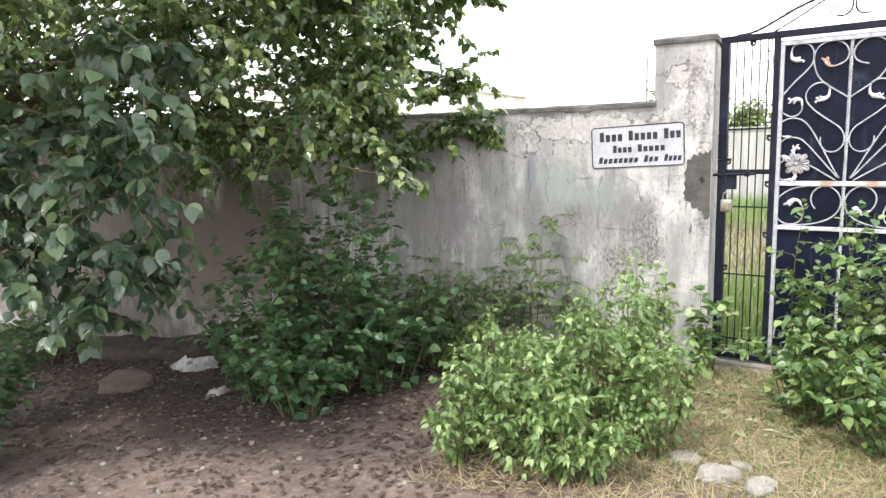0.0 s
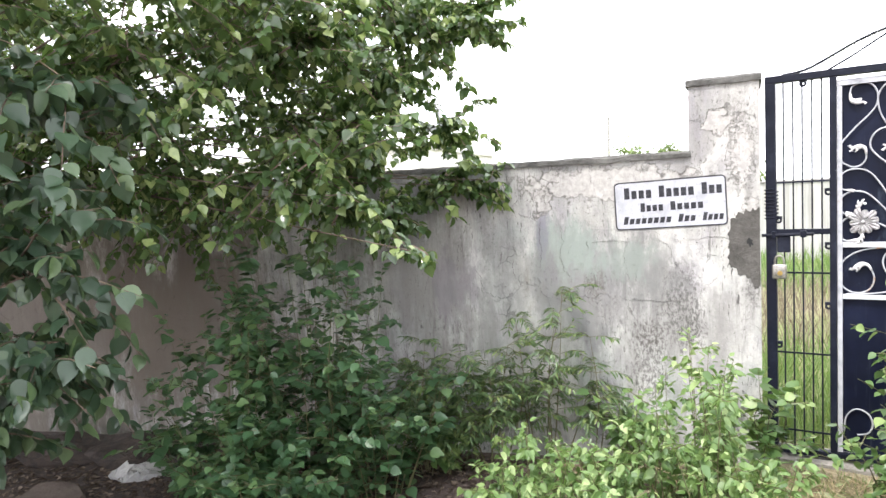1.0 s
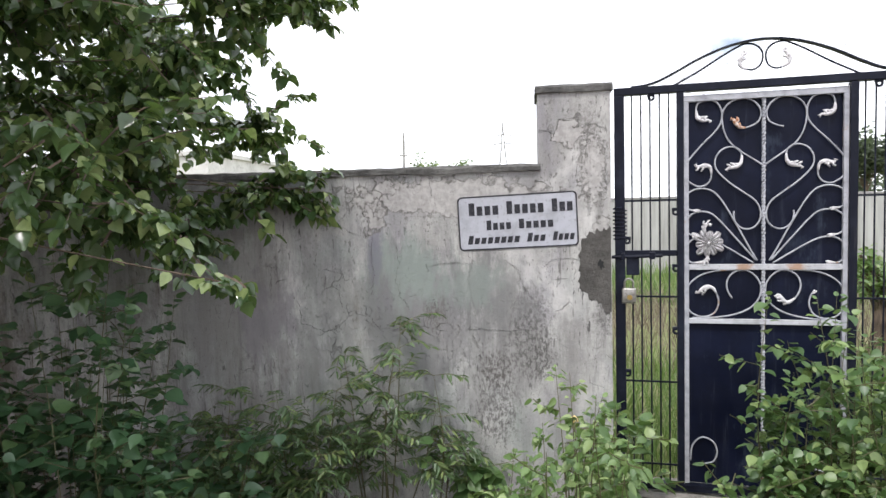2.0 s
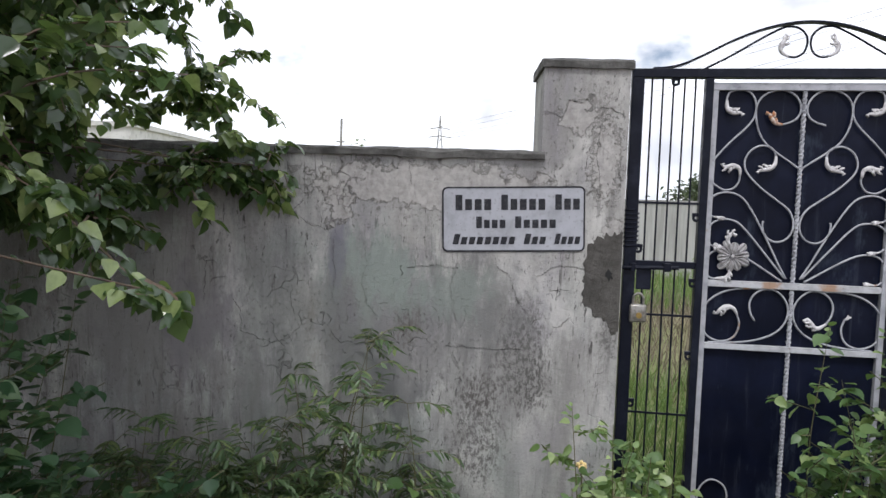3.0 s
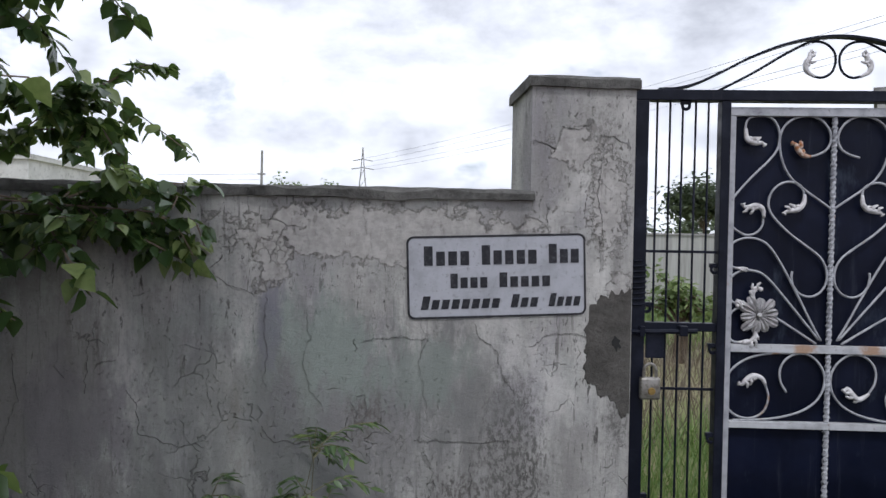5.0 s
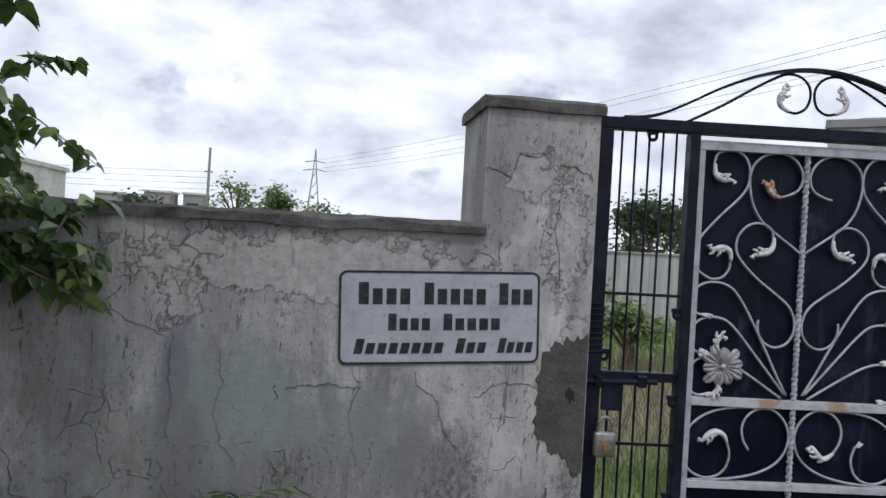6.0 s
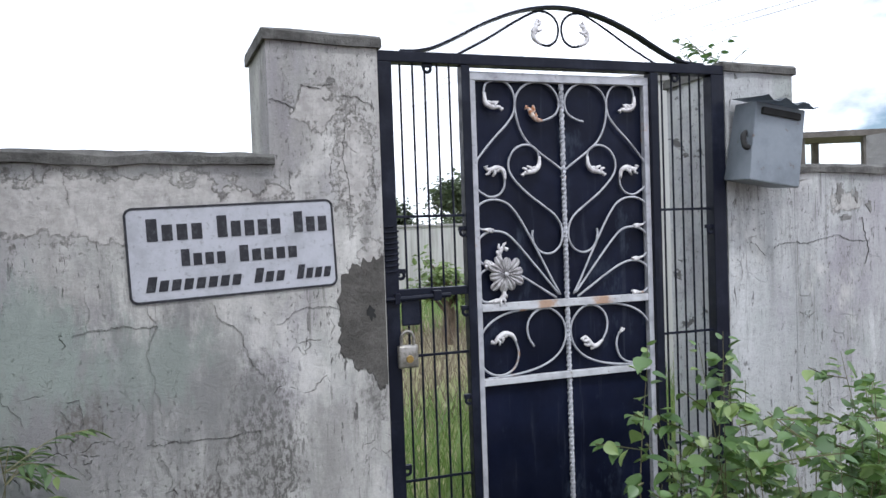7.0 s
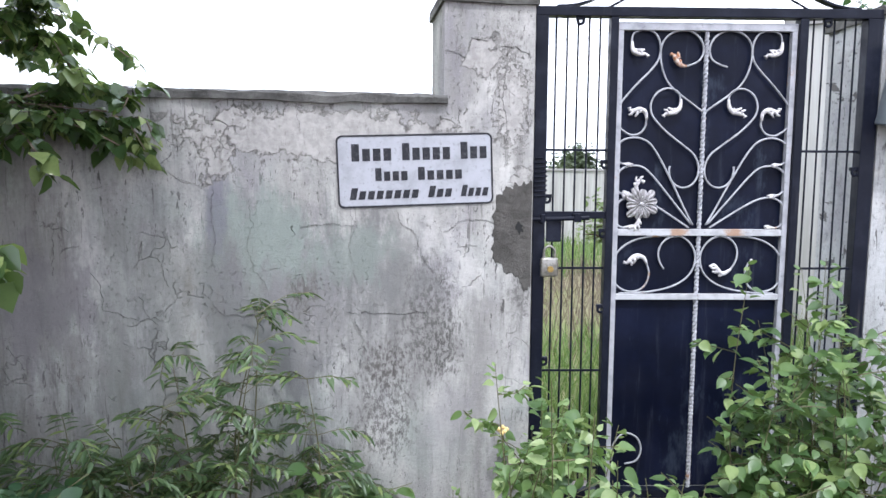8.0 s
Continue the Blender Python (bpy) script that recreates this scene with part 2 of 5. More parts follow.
def rough_stone(name, a, b, scale, deep=0.02):
    m = Mat(name, 0.95)
    c = m.mix(m.band(m.noise(scale, 7, 0.7), 0.3, 0.7), a, b)
    c = m.mix(m.band(m.noise(scale * 9, 5, 0.7), 0.5, 0.75, 0, 0.5), c, (0.06, 0.055, 0.05))
    return m.colour(c).bump(m.noise(scale * 5, 7, 0.7), 0.7, deep).m


M_COPING = rough_stone("weathered_coping", (0.185, 0.18, 0.17), (0.055, 0.053, 0.05), 9)
M_PATCH = rough_stone("cement_patch", (0.062, 0.058, 0.053), (0.125, 0.117, 0.108), 7, 0.02)
M_EDGE = rough_stone("flaked_edge", (0.15, 0.145, 0.14), (0.29, 0.285, 0.275), 20, 0.01)
M_CRACK = rough_stone("crack_shadow", (0.10, 0.095, 0.09), (0.05, 0.047, 0.045), 30, 0.002)
M_ROCK = rough_stone("dusty_rock", (0.19, 0.148, 0.13), (0.12, 0.092, 0.08), 6)
M_DEBRIS = rough_stone("dark_debris", (0.035, 0.028, 0.028), (0.085, 0.06, 0.05), 14, 0.04)
M_KERB = rough_stone("pale_stone", (0.34, 0.32, 0.29), (0.22, 0.205, 0.185), 8)
M_FAR_CONCRETE = rough_stone("far_concrete", (0.34, 0.33, 0.32), (0.24, 0.235, 0.23), 1.2)
M_SHED_SLAB = rough_stone("stained_slab", (0.16, 0.145, 0.135), (0.09, 0.08, 0.075), 1.6)
M_FAR_WHITE = rough_stone("far_whitewash", (0.72, 0.71, 0.69), (0.52, 0.51, 0.49), 0.6)

_m = Mat("weathered_grey_wall", 0.9)
_c = _m.mix(_m.band(_m.noise(1.0, 6, 0.6, _m.scaled((9, 9, 0.6))), 0.35, 0.7), (0.46, 0.455, 0.44), (0.30, 0.295, 0.28))
M_SHED_WALL = _m.colour(_c).bump(_m.noise(1.0, 5, 0.6, _m.scaled((14, 14, 0.6))), 0.4, 0.01).m

_m = Mat("black_paint", 0.42)
_c = _m.mix(_m.band(_m.noise(7, 6, 0.7), 0.45, 0.75), (0.005, 0.0065, 0.015), (0.018, 0.021, 0.036))
_c = _m.mix(_m.band(_m.noise(1.0, 5, 0.6, _m.scaled((30, 30, 2))), 0.6, 0.8, 0, 0.35), _c, (0.10, 0.095, 0.10))
_m.b.inputs["Specular IOR Level"].default_value = 0.2
M_BLACK = _m.colour(_c).rough(_m.band(_m.noise(18, 4), 0.3, 0.7, 0.34, 0.6)).bump(_m.noise(60, 4), 0.15, 0.002).m

_m = Mat("navy_sheet", 0.4)
_c = _m.mix(_m.band(_m.noise(3, 6, 0.65), 0.35, 0.75), (0.0035, 0.005, 0.014), (0.009, 0.012, 0.031))
_c = _m.mix(_m.band(_m.noise(1.0, 6, 0.7, _m.scaled((24, 5, 1.5))), 0.55, 0.78, 0, 0.5), _c, (0.062, 0.070, 0.095))
_c = _m.mix(_m.band(_m.noise(2.2, 6, 0.75, _m.scaled((2.5, 1, 1), (4, 2, 1))), 0.55, 0.68, 0, 0.6), _c, (0.042, 0.054, 0.080))
_m.b.inputs["Specular IOR Level"].default_value = 0.14
M_SHEET = _m.colour(_c).rough(_m.band(_m.noise(9, 5), 0.3, 0.7, 0.3, 0.55)).bump(_m.noise(2.5, 3), 0.25, 0.01).m

_m = Mat("chipped_white_paint", 0.55)
_c = _m.mix(_m.band(_m.noise(14, 5, 0.6), 0.4, 0.7), (0.45, 0.455, 0.49), (0.28, 0.285, 0.315))
_c = _m.mix(_m.band(_m.noise(5, 5, 0.65, _m.scaled((1, 1, 1), (3, 1, 8))), 0.62, 0.68, 0, 0.85), _c, (0.38, 0.19, 0.075))
_c = _m.mix(_m.band(_m.noise(60, 4, 0.6), 0.6, 0.7, 0, 0.55), _c, (0.14, 0.13, 0.14))
M_WHITE = _m.colour(_c).bump(_m.noise(80, 4), 0.3, 0.002).m

_m = Mat("rusted_white_rail", 0.6)
_c = _m.mix(_m.band(_m.noise(14, 5, 0.6), 0.4, 0.7), (0.54, 0.545, 0.57), (0.36, 0.36, 0.385))
for _u in (0.625, 0.865):
    _p = _m.math("ADD", _m.spot((_u, 0, 1.262), (0.075, 1, 0.05)), _m.math("MULTIPLY", _m.math("SUBTRACT", _m.noise(35, 5, 0.7), 0.5), 1.6))
    _c = _m.mix(_m.band(_p, 0.25, 0.8, 0, 0.75), _c, (0.36, 0.18, 0.07))
_c = _m.mix(_m.band(_m.noise(70, 4, 0.6), 0.6, 0.7, 0, 0.6), _c, (0.16, 0.12, 0.10))
M_RAIL = _m.colour(_c).bump(_m.noise(80, 4), 0.3, 0.002).m
_m = Mat("cast_ornament", 0.5)
_c = _m.mix(_m.band(_m.noise(40, 4), 0.4, 0.65), (0.70, 0.68, 0.69), (0.46, 0.44, 0.45))
M_CAST = _m.colour(_c).bump(_m.noise(150, 3), 0.3, 0.002).m
_m = Mat("rusted_ornament", 0.7)
M_RUST = _m.colour(_m.mix(_m.band(_m.noise(45, 5), 0.4, 0.6), (0.62, 0.55, 0.50), (0.36, 0.14, 0.05))).m

_m = Mat("lock_steel", 0.38, 0.75)
M_LOCK = _m.colour(_m.mix(_m.band(_m.noise(60, 4), 0.4, 0.7), (0.36, 0.345, 0.32), (0.20, 0.185, 0.165))).m
_m = Mat("brass", 0.35, 0.9)
M_BRASS = _m.colour(_m.mix(_m.noise(90, 3), (0.6, 0.43, 0.15), (0.35, 0.24, 0.09))).m

_m = Mat("grey_sheet_metal", 0.5, 0.35)
_c = _m.mix(_m.band(_m.noise(6, 6, 0.7), 0.35, 0.7), (0.22, 0.245, 0.275), (0.155, 0.175, 0.20))
_c = _m.mix(_m.band(_m.noise(25, 5, 0.7), 0.62, 0.7, 0, 0.7), _c, (0.12, 0.08, 0.06))
M_BOX = _m.colour(_c).bump(_m.noise(7, 3), 0.3, 0.01).m
_m = Mat("dark_slot", 0.9)
M_DARK = _m.colour(_m.mix(_m.noise(30), (0.012, 0.012, 0.013), (0.03, 0.03, 0.03))).m

_m = Mat("sign_white", 0.75)
_c = _m.mix(_m.band(_m.noise(9, 6, 0.65), 0.4, 0.72), (0.45, 0.455, 0.50), (0.34, 0.345, 0.375))
_c = _m.mix(_m.band(_m.noise(55, 4, 0.7), 0.55, 0.7, 0, 0.6), _c, (0.22, 0.22, 0.225))
M_SIGN = _m.colour(_c).bump(_m.noise(60, 5), 0.35, 0.003).m
_m = Mat("sign_black", 0.7)
M_INK = _m.colour(_m.mix(_m.band(_m.noise(60, 5, 0.7), 0.45, 0.8), (0.012, 0.012, 0.018), (0.07, 0.07, 0.08))).m


def leafy(name, dark, mid, light, through_tone, gloss=0.42):
    m = Mat(name, gloss)
    r = m.island()
    c = m.mix(m.band(r, 0.0, 0.6), dark, mid)
    c = m.mix(m.band(r, 0.66, 0.97), c, light)
    c = m.mix(m.band(m.noise(50, 4), 0.4, 0.75, 0, 0.3), c, dark)
    m.colour(c)
    m.b.inputs["Specular IOR Level"].default_value = 0.8
    tr = m.t.nodes.new("ShaderNodeBsdfTranslucent")
    m.put(tr.inputs["Color"], m.mix(0.5, c, through_tone))
    ms = m.t.nodes.new("ShaderNodeMixShader")
    ms.inputs[0].default_value = 0.32
    m.link(m.b.outputs[0], ms.inputs[1]), m.link(tr.outputs[0], ms.inputs[2])
    m.link(ms.outputs[0], m.t.nodes["Material Output"].inputs["Surface"])
    return m.m


M_TREE_LEAF = leafy("tree_leaf", (0.042, 0.080, 0.030), (0.076, 0.128, 0.050), (0.30, 0.37, 0.14), (0.24, 0.36, 0.06), 0.2)
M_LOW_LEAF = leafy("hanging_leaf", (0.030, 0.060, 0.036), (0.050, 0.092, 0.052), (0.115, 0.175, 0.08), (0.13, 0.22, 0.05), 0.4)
M_SHRUB_LEAF = leafy("shrub_leaf", (0.036, 0.088, 0.040), (0.066, 0.140, 0.062), (0.14, 0.23, 0.09), (0.14, 0.27, 0.04))
M_NEEM_LEAF = leafy("pinnate_leaf", (0.055, 0.100, 0.042), (0.098, 0.160, 0.062), (0.22, 0.28, 0.095), (0.16, 0.26, 0.05))
M_WEED_LEAF = leafy("weed_leaf", (0.075, 0.145, 0.042), (0.155, 0.25, 0.075), (0.35, 0.44, 0.19), (0.3, 0.44, 0.08), 0.5)
M_GATE_LEAF = leafy("tall_weed_leaf", (0.062, 0.125, 0.042), (0.12, 0.21, 0.066), (0.27, 0.36, 0.125), (0.22, 0.36, 0.06), 0.42)
M_WILTED = leafy("wilted_leaf", (0.20, 0.25, 0.10), (0.32, 0.36, 0.18), (0.46, 0.46, 0.28), (0.3, 0.36, 0.14), 0.5)
M_GRASS = leafy("green_grass", (0.07, 0.14, 0.035), (0.13, 0.225, 0.06), (0.26, 0.34, 0.13), (0.32, 0.4, 0.08), 0.6)
M_STRAW = leafy("dry_grass", (0.22, 0.17, 0.10), (0.36, 0.29, 0.16), (0.48, 0.41, 0.25), (0.4, 0.33, 0.16), 0.7)
M_BRUSH = leafy("grey_brush", (0.13, 0.105, 0.08), (0.21, 0.175, 0.13), (0.33, 0.29, 0.22), (0.25, 0.2, 0.12), 0.8)
M_LITTER = leafy("fallen_leaves", (0.045, 0.030, 0.024), (0.085, 0.058, 0.045), (0.26, 0.20, 0.155), (0.2, 0.12, 0.06), 0.7)
# distance haze is put into this leaf colour: paler and greyer
M_FAR_LEAF = leafy("hazed_far_foliage", (0.055, 0.075, 0.05), (0.085, 0.11, 0.065), (0.13, 0.165, 0.085), (0.1, 0.15, 0.04), 0.6)
M_LIME_LEAF = leafy("sunlit_far_foliage", (0.10, 0.15, 0.05), (0.17, 0.23, 0.08), (0.27, 0.33, 0.12), (0.2, 0.3, 0.08), 0.6)

_m = Mat("bark", 0.92)
M_BARK = _m.colour(_m.mix(_m.band(_m.noise(1.0, 6, 0.65, _m.scaled((26, 26, 5))), 0.35, 0.7), (0.17, 0.125, 0.09), (0.07, 0.052, 0.04))).bump(_m.noise(1.0, 6, 0.7, _m.scaled((40, 40, 7))), 0.8, 0.01).m
_m = Mat("green_stem", 0.6)
M_STEM = _m.colour(_m.mix(_m.noise(14), (0.085, 0.11, 0.04), (0.13, 0.095, 0.055))).m
_m = Mat("yellow_flower", 0.6)
M_FLOWER = _m.colour(_m.mix(_m.noise(60), (0.75, 0.5, 0.12), (0.8, 0.68, 0.4))).m
_m = Mat("plastic_bag", 0.35)
M_BAG = _m.colour(_m.mix(_m.noise(12), (0.50, 0.49, 0.48), (0.26, 0.25, 0.255))).bump(_m.noise(20, 5), 0.8, 0.02).m
_m = Mat("dark_wire", 0.6)
M_WIRE = _m.colour(_m.mix(_m.noise(2), (0.05, 0.05, 0.055), (0.12, 0.12, 0.125))).m

_m = Mat("earth", 0.97)
_c = _m.mix(_m.band(_m.noise(0.9, 7, 0.65), 0.35, 0.7), (0.15, 0.108, 0.092), (0.085, 0.062, 0.055))
_c = _m.mix(_m.band(_m.noise(22, 6, 0.7), 0.45, 0.75, 0, 0.6), _c, (0.30, 0.25, 0.215))
_c = _m.mix(_m.band(_m.noise(60, 4, 0.7, _m.scaled((1, 1, 1), (5, 5, 0))), 0.62, 0.7, 0, 0.7), _c, (0.09, 0.07, 0.06))
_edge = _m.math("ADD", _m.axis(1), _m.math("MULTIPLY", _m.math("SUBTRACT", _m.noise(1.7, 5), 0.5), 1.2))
# dark leaf mould by the wall, with the tree's shade painted into its colour
_mould_shade = _m.math("MULTIPLY", _m.band(_edge, -2.25, -1.75), _m.band(_m.axis(0), -2.0, -1.3, 1.0, 0.0))
_c = _m.mix(_m.math("MULTIPLY", _mould_shade, 0.85), _c, _m.mix(_m.band(_m.noise(26, 6, 0.75), 0.38, 0.66), (0.026, 0.018, 0.017), (0.075, 0.052, 0.046)))
_straw = _m.math("MULTIPLY", _m.band(_edge, -1.9, -1.2), _m.band(_m.axis(0), -1.0, -0.1))
_c = _m.mix(_m.math("MULTIPLY", _straw, 0.8), _c, _m.mix(_m.band(_m.noise(38, 6, 0.8), 0.36, 0.64), (0.36, 0.31, 0.19), (0.12, 0.10, 0.055)))
_c = _m.mix(_m.band(_edge, 0.1, 0.5), _c, _m.mix(_m.band(_m.noise(0.5, 6), 0.4, 0.65), (0.17, 0.20, 0.07), (0.27, 0.235, 0.14)))
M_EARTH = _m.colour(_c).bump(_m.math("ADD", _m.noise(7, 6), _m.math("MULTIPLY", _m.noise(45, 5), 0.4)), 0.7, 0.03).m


# ---- mesh helpers ----
def part(name, bm, material, parent=None, label="", smooth=False, m=None):
    """Links a bmesh (or a ready mesh) as one object under its thing."""
    if isinstance(bm, bmesh.types.BMesh):
        data = bpy.data.meshes.new(name)
        bm.to_mesh(data)
        bm.free()
    else:
        data = bm
    if material and not data.materials:
        data.materials.append(material)
    if smooth:
        data.polygons.foreach_set("use_smooth", [True] * len(data.polygons))
    ob = new(name, data)
    ob.parent = parent
    if m is not None:
        ob.matrix_basis = m
    if label:
        ob["label"] = label
    return ob


def thing(name, label, category, m=None, group="", kind=""):
    ob = new(name)
    ob.empty_display_size = 0.1
    if m is not None:
        ob.matrix_basis = m
    return tagged(ob, label, category, group, kind)


def add_box(bm, x0, x1, y0, y1, z0, z1, bevel=0.0, m=None):
    r = bmesh.ops.create_cube(bm, size=1)
    t = Matrix.Translation(((x0 + x1) / 2, (y0 + y1) / 2, (z0 + z1) / 2)) @ Matrix.Diagonal((x1 - x0, y1 - y0, z1 - z0, 1))
    bmesh.ops.transform(bm, matrix=(m @ t) if m is not None else t, verts=r["verts"])
    if bevel:
        edges = list({e for v in r["verts"] for e in v.link_edges})
        bmesh.ops.bevel(bm, geom=edges, offset=bevel, segments=2, profile=0.6, affect="EDGES")
    return bm


def box(*a, **k):
    return add_box(bmesh.new(), *a, **k)


def tube(bm, pts, radii, sides=6):
    """A tube along points; radii is one number or one for each point."""
    pts = [Vector(p) for p in pts]
    if not hasattr(radii, "__len__"):
        radii = [radii] * len(pts)
    rings, side = [], None
    for i, p in enumerate(pts):
        d = (pts[min(i + 1, len(pts) - 1)] - pts[max(i - 1, 0)]).normalized()
        if side is None:
            side = d.cross(Vector((0, 1, 0)) if abs(d.y) < 0.9 else Vector((1, 0, 0))).normalized()
        side = (side - d * side.dot(d)).normalized()
        up = d.cross(side)
        rings.append([bm.verts.new(p + (side * math.cos(a) + up * math.sin(a)) * radii[i]) for a in [2 * math.pi * k / sides for k in range(sides)]])
    for a, b in zip(rings, rings[1:]):
        for k in range(sides):
            bm.faces.new((a[k], a[(k + 1) % sides], b[(k + 1) % sides], b[k]))
    bm.faces.new(rings[0][::-1])
    bm.faces.new(rings[-1])
    return bm


def spline(points, steps=6):
    """A smooth line through points."""
    p = [Vector(q) for q in points]
    p = [2 * p[0] - p[1]] + p + [2 * p[-1] - p[-2]]
    out = []
    for i in range(1, len(p) - 2):
        for k in range(steps):
            t = k / steps
            a, b, c, d = p[i - 1], p[i], p[i + 1], p[i + 2]
            out.append(0.5 * (2 * b + (c - a) * t + (2 * a - 5 * b + 4 * c - d) * t * t + (3 * b - a - 3 * c + d) * t ** 3))
    return out + [p[-2]]


def mesh_of(name, verts, faces):
    data = bpy.data.meshes.new(name)
    data.from_pydata(verts, [], faces)
    return data


HEART = (np.array([(0, 0, 0), (-.40, .12, .05), (-.46, .40, .09), (-.22, .78, .02), (0, 1.05, -.10), (.22, .78, .02), (.46, .40, .09), (.40, .12, .05), (0, .45, -.02)]),
         [(0, 8, 2, 1), (8, 4, 3, 2), (0, 7, 6, 8), (8, 6, 5, 4)])
RIM = [(0.0, 0.0), (0.22, 0.02), (0.40, 0.14), (0.47, 0.32), (0.42, 0.54), (0.27, 0.76), (0.11, 0.93), (0.0, 1.05)]
SPINE = [(0.0, 0.0, 0.0), (0.0, 0.30, -0.03), (0.0, 0.60, -0.05), (0.0, 1.05, -0.14)]
_right = [(x, y, 0.10 * math.sin(math.pi * min(1, y)) - 0.07 * y * y + 0.02 * math.sin(9 * y)) for x, y in RIM[1:-1]]
ROUND = (np.array(SPINE + _right + [(-x, y, z - 0.012) for x, y, z in _right]),
         [(0, 1, 5, 4), (1, 6, 5), (1, 2, 7, 6), (2, 8, 7), (2, 3, 9, 8), (0, 10, 11, 1), (1, 11, 12), (1, 12, 13, 2), (2, 13, 14), (2, 14, 15, 3)])
LENS = (np.array([(0, 0, 0), (-.15, .25, .03), (-.14, .60, .0), (0, 1, -.16), (.14, .60, .0), (.15, .25, .03), (0, .42, -.03)]), [(0, 6, 1), (1, 6, 2), (6, 3, 2), (0, 5, 6), (5, 4, 6), (6, 4, 3)])
BLADE = (np.array([(-.5, 0, 0), (.5, 0, 0), (.32, .55, .06), (-.32, .55, .06), (0, 1, .22)]), [(0, 1, 2, 3), (3, 2, 4)])


def leaf_mesh(name, template, spots):
    """One mesh of many leaves. spots: place, way along the leaf, upper side, length, width for each leaf."""
    tv, tf = template
    pos = np.array([s[0] for s in spots], float)
    d = np.array([s[1] for s in spots], float)
    n = np.array([s[2] for s in spots], float)
    ln = np.array([s[3] for s in spots], float)[:, None]
    wd = np.array([s[4] for s in spots], float)[:, None]
    d /= np.linalg.norm(d, axis=1, keepdims=True) + 1e-9
    s = np.cross(d, n)
    s /= np.linalg.norm(s, axis=1, keepdims=True) + 1e-9
    n = np.cross(s, d)
    v = pos[:, None] + tv[None, :, 0:1] * (s * wd)[:, None] + tv[None, :, 1:2] * (d * ln)[:, None] + tv[None, :, 2:3] * (n * ln)[:, None]
    k = len(tv)
    faces = [tuple(i * k + j for j in f) for i in range(len(spots)) for f in tf]
    return mesh_of(name, v.reshape(-1, 3).tolist(), faces)


def ground_z(x, y):
    """The ground falls away along the wall towards the tree."""
    fall = 0.02 + 0.078 * min(max(x, -7.0), 0.0)
    inside = min(max((y - 0.05) / 0.8, 0), 1)
    z = fall * (1 - inside) + 0.02 * inside
    near = 1 / (1 + (x * x + y * y) / 150)
    z += near * 0.03 * noise.noise((x * 0.9, y * 0.9, 3.1)) + near * 0.012 * noise.noise((x * 4, y * 4, 1.7))
    bank = math.exp(-((y + 0.5) / 0.5) ** 2) * 0.05 if y < 0.1 else 0
    return z + bank * near


# ---- ground: one sheet to the horizon ----
def grid_line(near, far, step, grow):
    out, v = [], 0.0
    while v < far:
        out.append(v)
        v += step if v < near else step * grow ** (len(out) - near / step)
    return out + [far]


half = grid_line(8, 900, 0.12, 1.18)
lines = sorted({-a for a in half} | set(half))
gv = [(x - 1.0, y - 1.0, ground_z(x - 1.0, y - 1.0)) for y in lines for x in lines]
k = len(lines)
gf = [(j * k + i, j * k + i + 1, (j + 1) * k + i + 1, (j + 1) * k + i) for j in range(k - 1) for i in range(k - 1)]
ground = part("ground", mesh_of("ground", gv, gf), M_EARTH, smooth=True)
tagged(ground, "bare brown earth with leaf litter, grassy behind the wall", "ground", kind="structure")


# ---- walls ----
def wall_block(x0, x1, y0, y1, z0, z1, step=0.16, rough=0.0022, seed=0.0):
    """A plastered block, its front cut into a grid and made slightly uneven."""
    bm = bmesh.new()
    nx, nz = max(1, round((x1 - x0) / step)), max(1, round((z1 - z0) / step))

    def sheet(y, flip):
        rows = []
        for j in range(nz + 1):
            row = []
            for i in range(nx + 1):
                x, z = x0 + (x1 - x0) * i / nx, z0 + (z1 - z0) * j / nz
                e = rough * (noise.noise((x * 1.7 + seed, z * 1.7, 0.3)) + 0.6 * noise.noise((x * 5, z * 5 + seed, 2)))
                row.append(bm.verts.new((x, y + e, z)))
            rows.append(row)
        for j in range(nz):
            for i in range(nx):
                f = (rows[j][i], rows[j][i + 1], rows[j + 1][i + 1], rows[j + 1][i])
                bm.faces.new(f[::-1] if flip else f)
        return rows

    a, b = sheet(y0, False), sheet(y1, True)
    for j in range(nz):
        bm.faces.new((a[j][0], a[j + 1][0], b[j + 1][0], b[j][0]))
        bm.faces.new((a[j][nx], b[j][nx], b[j + 1][nx], a[j + 1][nx]))
    for i in range(nx):
        bm.faces.new((a[nz][i], a[nz][i + 1], b[nz][i + 1], b[nz][i]))
        bm.faces.new((a[0][i], b[0][i], b[0][i + 1], a[0][i + 1]))
    return bm


